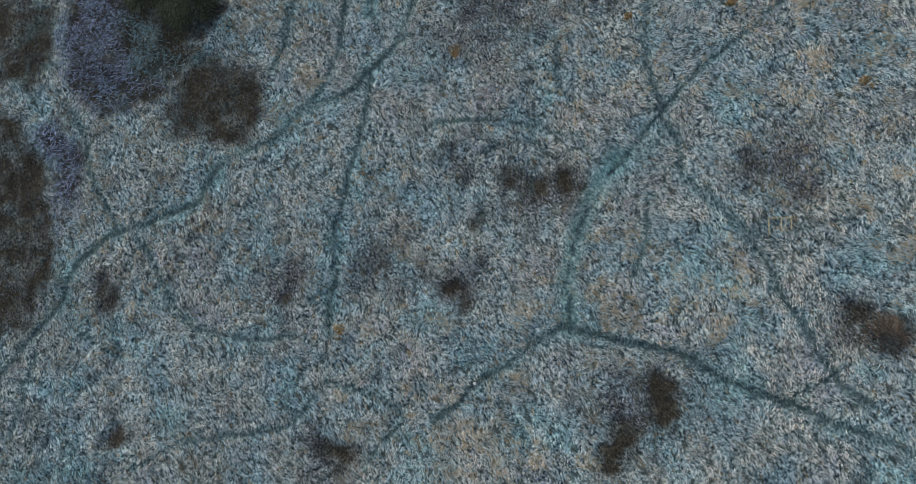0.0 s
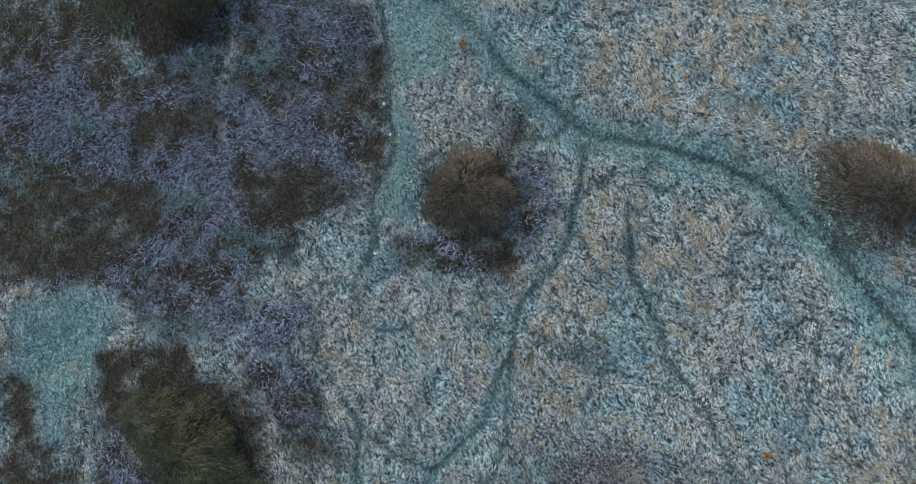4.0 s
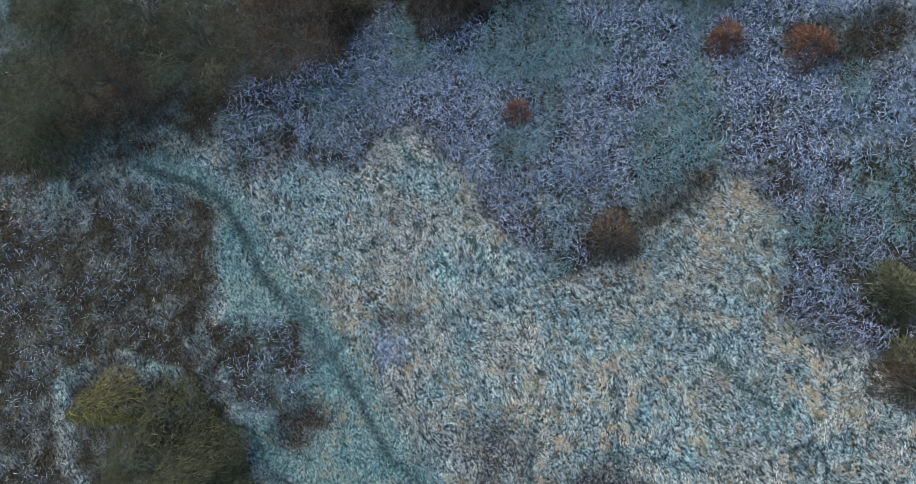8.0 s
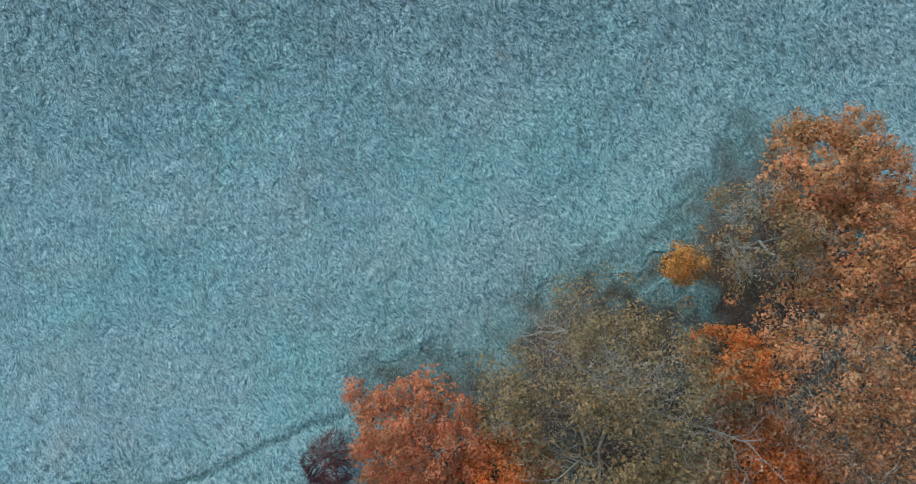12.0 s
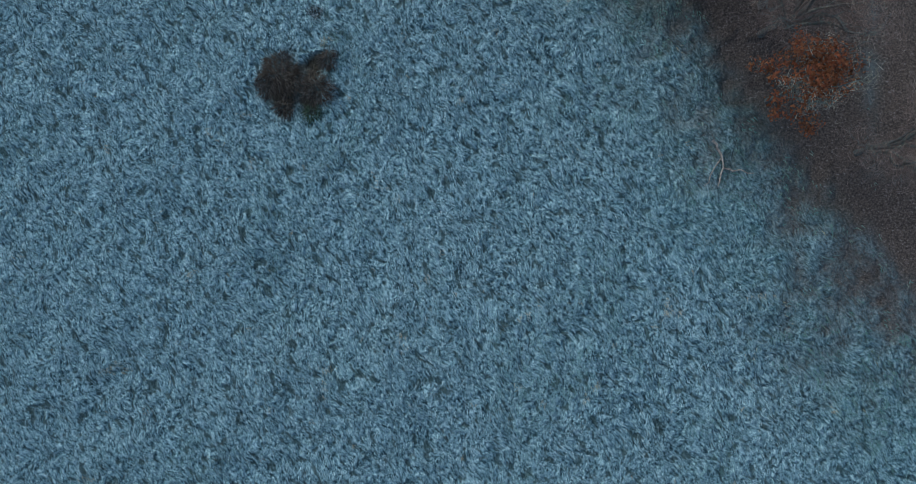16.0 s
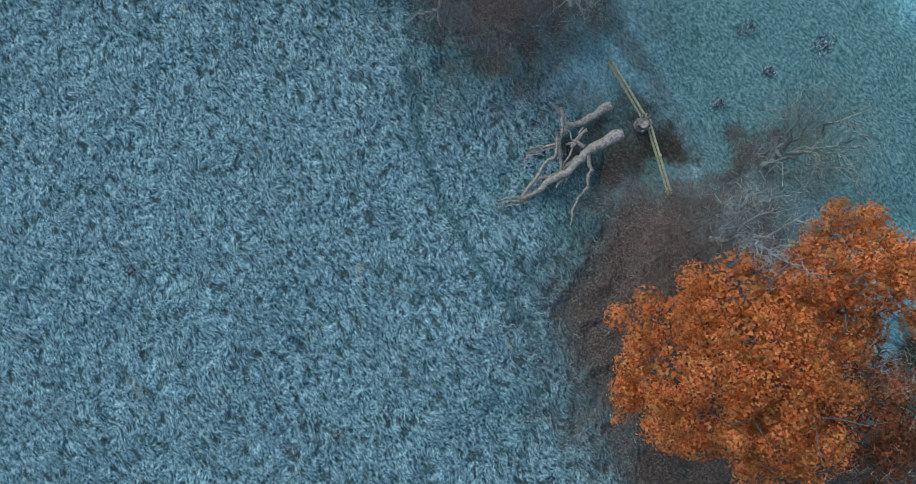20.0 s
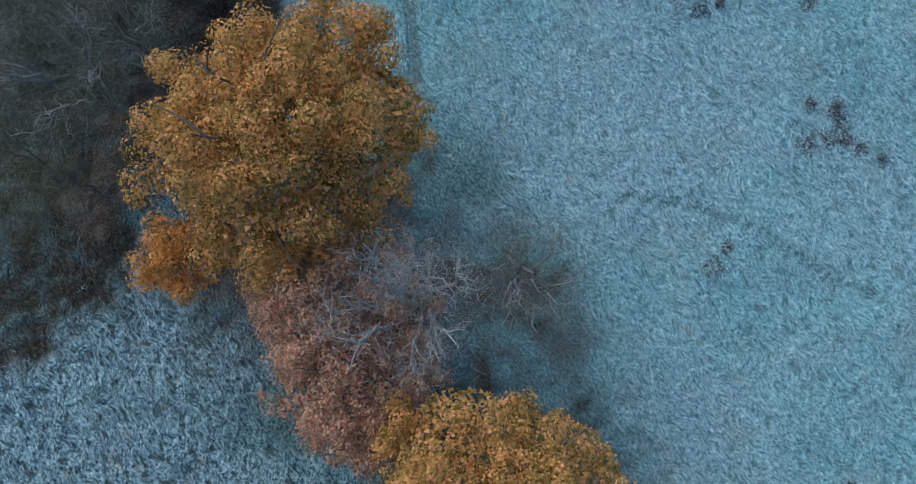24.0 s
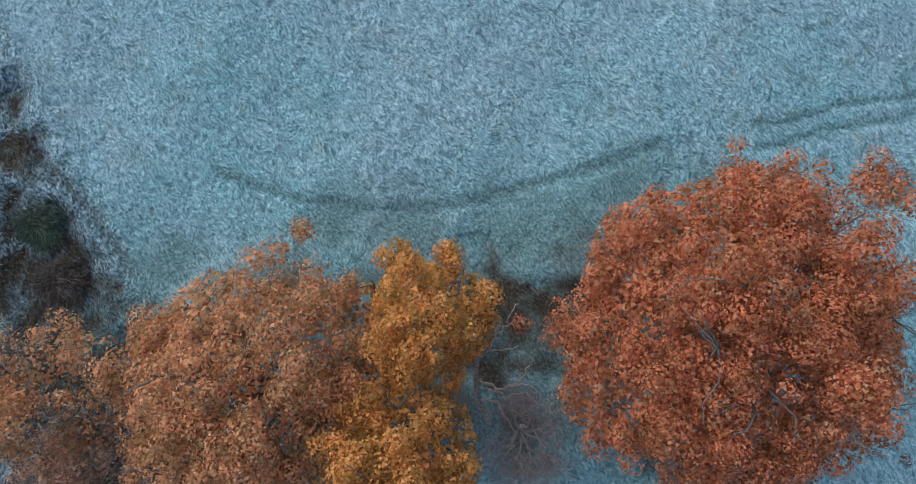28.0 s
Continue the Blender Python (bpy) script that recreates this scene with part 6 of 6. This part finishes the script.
dead_branch(dead, 0.066, 0.028, [(-23.10, 219.82, 0.90), (-23.58, 220.43, 1.20), (-23.99, 220.57, 1.30), (-24.56, 220.22, 1.20)])
dead_branch(dead, 0.050, 0.022, [(-24.94, 223.16, 1.50), (-25.43, 223.76, 1.70), (-25.94, 223.44, 1.60)])
dead_branch(dead, 0.044, 0.017, [(-26.93, 222.41, 1.60), (-27.14, 221.68, 1.50), (-27.61, 220.88, 1.30)])
dead_branch(dead, 0.044, 0.017, [(-19.55, 223.05, 0.40), (-18.75, 222.88, 0.80), (-18.17, 222.36, 1.00)])
dead = dead_tree("slim pale dead stem with a hooked top above brown leaf litter", (4.96, 161.13, 0.0))
dead_trunk(dead, 0.16, 0.06, [(4.99, 161.10, -0.10), (4.36, 161.08, 2.50), (3.99, 161.37, 4.00), (4.14, 161.64, 4.80), (4.59, 161.31, 5.20), (4.82, 160.82, 5.30)])
dead_branch(dead, 0.06, 0.03, [(4.59, 161.31, 5.20), (5.18, 160.94, 5.20), (5.59, 160.94, 5.30), (6.05, 160.34, 5.20)])
dead_branch(dead, 0.05, 0.03, [(5.18, 160.94, 5.20), (5.97, 161.39, 5.50)])

RAILS = [(-3.58, 185.38, -1.92, 182.17, 1.00), (-3.64, 185.41, -1.99, 182.16, 0.55), (-1.78, 182.04, -0.88, 178.14, 1.00), (-1.82, 182.02, -0.91, 178.13, 0.55)]
rush_places = []
rush_places += [(2.3, 189.0), (3.7, 186.8), (4.3, 190.6), (5.2, 188.9), (1.7, 191.3), (7.4, 189.1), (7.7, 185.7), (4.8, 184.4), (2.1, 182.9)]
rush_places += [(9.4, 202.8), (3.4, 197.7), (3.9, 194.9), (0.2, 193.5), (1.7, 193.6), (1.3, 190.9), (2.1, 189.9), (7.1, 189.2)]
rush_places += [(-1.3, 210.1), (5.1, 216.7), (3.9, 217.1), (5.4, 215.1), (7.1, 213.8), (5.4, 215.9), (-2.1, 209.1), (4.7, 215.2), (6.1, 214.5)]
rush_places += [(-2.1, 223.4), (-1.1, 222.8), (-0.0, 223.0), (2.3, 225.1), (5.2, 226.3), (4.5, 222.5), (5.4, 223.7), (7.9, 224.5), (5.2, 216.7), (5.5, 215.0), (3.5, 214.9), (4.0, 230.9), (6.0, 231.1), (4.3, 229.7)]
rush_places += [(-0.9, 235.3), (5.9, 237.2), (4.7, 235.1), (6.1, 231.3), (4.5, 231.3), (2.3, 227.2)]
rush_places += [(-23.9, 156.6), (-19.8, 162.9), (-21.7, 165.0), (-14.4, 156.9), (-27.0, 155.1), (-16.6, 151.4), (-19.2, 165.8), (-25.7, 156.5), (-30.7, 175.5), (-11.6, 153.0)]
rush_places += [(-23.9, 156.6), (-25.5, 156.5), (-27.1, 155.0), (-16.5, 151.2), (-11.3, 152.8), (-14.4, 157.2)]
STONES = [(6.60, -20.55), (10.59, -24.88), (-4.33, 33.66), (-4.92, 22.98), (-3.90, 31.46), (3.35, -19.99)]
SAPLINGS = [(-2.4, -17.1, 0.50), (1.5, 37.5, 0.40), (23.7, 4.4, 0.35), (23.8, 4.4, 0.30), (20.0, 9.8, 0.30), (31.7, -1.3, 0.40), (-6.9, 43.1, 0.30), (17.1, 3.8, 0.40), (5.3, 1.9, 0.50)]
STUMP = (-2.08, 181.91)
FRAME = (25.42, -9.92)


def squared(a, b, w, h):
    """A squared timber from a to b."""
    a, b = Vector(a), Vector(b)
    bm = bmesh.new()
    bmesh.ops.create_cube(bm, size=1, matrix=Matrix.Translation((a + b) / 2) @ (b - a).to_track_quat("X", "Z").to_matrix().to_4x4() @ Matrix.Diagonal(((b - a).length, w, h, 1)))
    bmesh.ops.bevel(bm, geom=bm.edges, offset=min(w, h) * 0.18, segments=1, affect="EDGES")
    me = bpy.data.meshes.new("timber")
    bm.to_mesh(me)
    bm.free()
    me.materials.append(RAILWOOD)
    return me


fence = tagged(new("rail_fence"), "leaning weathered timber rail fence beside a ditch", "fence")
fence.location = (RAILS[0][0], RAILS[0][1], 0)
for x0, y0, x1, y1, z in RAILS:
    part("rail", squared((x0 - fence.location.x, y0 - fence.location.y, z), (x1 - fence.location.x, y1 - fence.location.y, z + 0.04), 0.11, 0.14), fence)
    if z > 0.9:
        for u in (0.02, 0.5, 0.97):
            px, py = x0 + (x1 - x0) * u - fence.location.x, y0 + (y1 - y0) * u - fence.location.y
            part("post", squared((px, py + 0.08, -0.3), (px, py + 0.08, 1.15), 0.13, 0.13), fence)

stump = tagged(new("tree_stump"), "broken pale tree stump with splintered top", "stump")
stump.location = (*STUMP, 0)
part("bole", mesh("bole", *knotted([(STUMP[0] + 0.0, STUMP[1] + 0.0, -0.2), (STUMP[0], STUMP[1], 0.4), (STUMP[0] - 0.05, STUMP[1], 1.2)], 0.62, 0.48, stump.location, 12), DEADWOOD, None, True), stump)
for k in range(7):
    a = k * 0.9
    p = [(STUMP[0] + 0.38 * math.cos(a), STUMP[1] + 0.38 * math.sin(a), 1.0), (STUMP[0] + 0.42 * math.cos(a), STUMP[1] + 0.40 * math.sin(a), 1.3 + 0.25 * (k % 3))]
    part("splinter", mesh("splinter", *knotted(p, 0.12, 0.03, stump.location, 5), DEADWOOD), stump)

cold_frame = tagged(new("timber_frame"), "small broken grey timber frame lying in tussock grass", "timber frame")
cold_frame.location = (*FRAME, 0.25)
for name, a, b in (("bar", (0, 0, 0), (1.5, 0, 0)), ("bar", (0.05, -0.06, 0), (0.05, -1.1, 0)), ("bar", (0.8, -0.06, 0.02), (0.8, -0.9, 0)), ("bar", (1.4, -0.06, 0.02), (1.4, -0.8, 0))):
    part(name, squared(a, b, 0.07, 0.05), cold_frame)


def rush_tuft(x, y, seed):
    r = np.random.default_rng(seed)
    ob = stand("rush_tuft", x, y, "dark rush tuft with frosted tips in meadow grass", "rush", "rush tufts of the meadows")
    n = r.integers(90, 170)
    a = r.uniform(0, 6.28, n)
    k = 0.6 * r.uniform(0.45, 1.15) * np.sqrt(r.random(n)) * (0.55 + 0.5 * np.abs(np.sin(a * r.integers(1, 3) + seed)))
    v, q = arcs(k * np.cos(a), k * np.sin(a), np.full(n, 0.0), r.uniform(0, 6.28, n), r.uniform(0.08, 0.22, n), r.uniform(0.02, 0.045, n), r.uniform(0.04, 0.2, n), 2)
    tagged(part("blade_clump", mesh("blade_clump", v, None, q, TWIGS["rush"], np.zeros((len(v), 3))), ob), kind="stuff")


for k, (x, y) in enumerate(rush_places):
    rush_tuft(x, y, 400 + k)


def stone(x, y, seed):
    bm = bmesh.new()
    bmesh.ops.create_icosphere(bm, subdivisions=2, radius=0.11)
    for v in bm.verts:
        v.co *= 1 + 0.3 * (noise.noise(v.co * 6 + Vector((seed, 0, 0))))
        v.co.z *= 0.55
    me = bpy.data.meshes.new("stone")
    bm.to_mesh(me)
    bm.free()
    me.materials.append(STONE)
    ob = new("stone", me)
    ob.location = (x, y, float(height(np.array([x]), np.array([y]))[0]) + 0.08)
    tagged(ob, "small whitish stone lying on frosted grass", "stone", "stones of the moor")


for k, (x, y) in enumerate(STONES):
    stone(x, y, k)


def sapling(x, y, R, seed):
    r = np.random.default_rng(seed)
    ob = stand("sapling", x, y, "small sapling with faded brown leaves in tussock grass", "sapling", "saplings of the moor")
    v, q = tube(branch((0, 0, -0.1), (0.05, 0.05, 0.9), r, 0, 0.03, 5), np.linspace(0.025, 0.01, 5), 5)
    part("stem", mesh("stem", v, None, q, BARK), ob)
    c = r.normal(0, 0.35 * R, (8, 3)) + np.array([0, 0, 0.75])
    v, q = leaf_cloud(r, c, np.full(8, R * 0.5), 160, 0.09)
    part("crown", mesh("crown", v, q, None, LEAVES["brown"]), ob)


for k, (x, y, r0) in enumerate(SAPLINGS):
    sapling(x, y, r0, 500 + k)
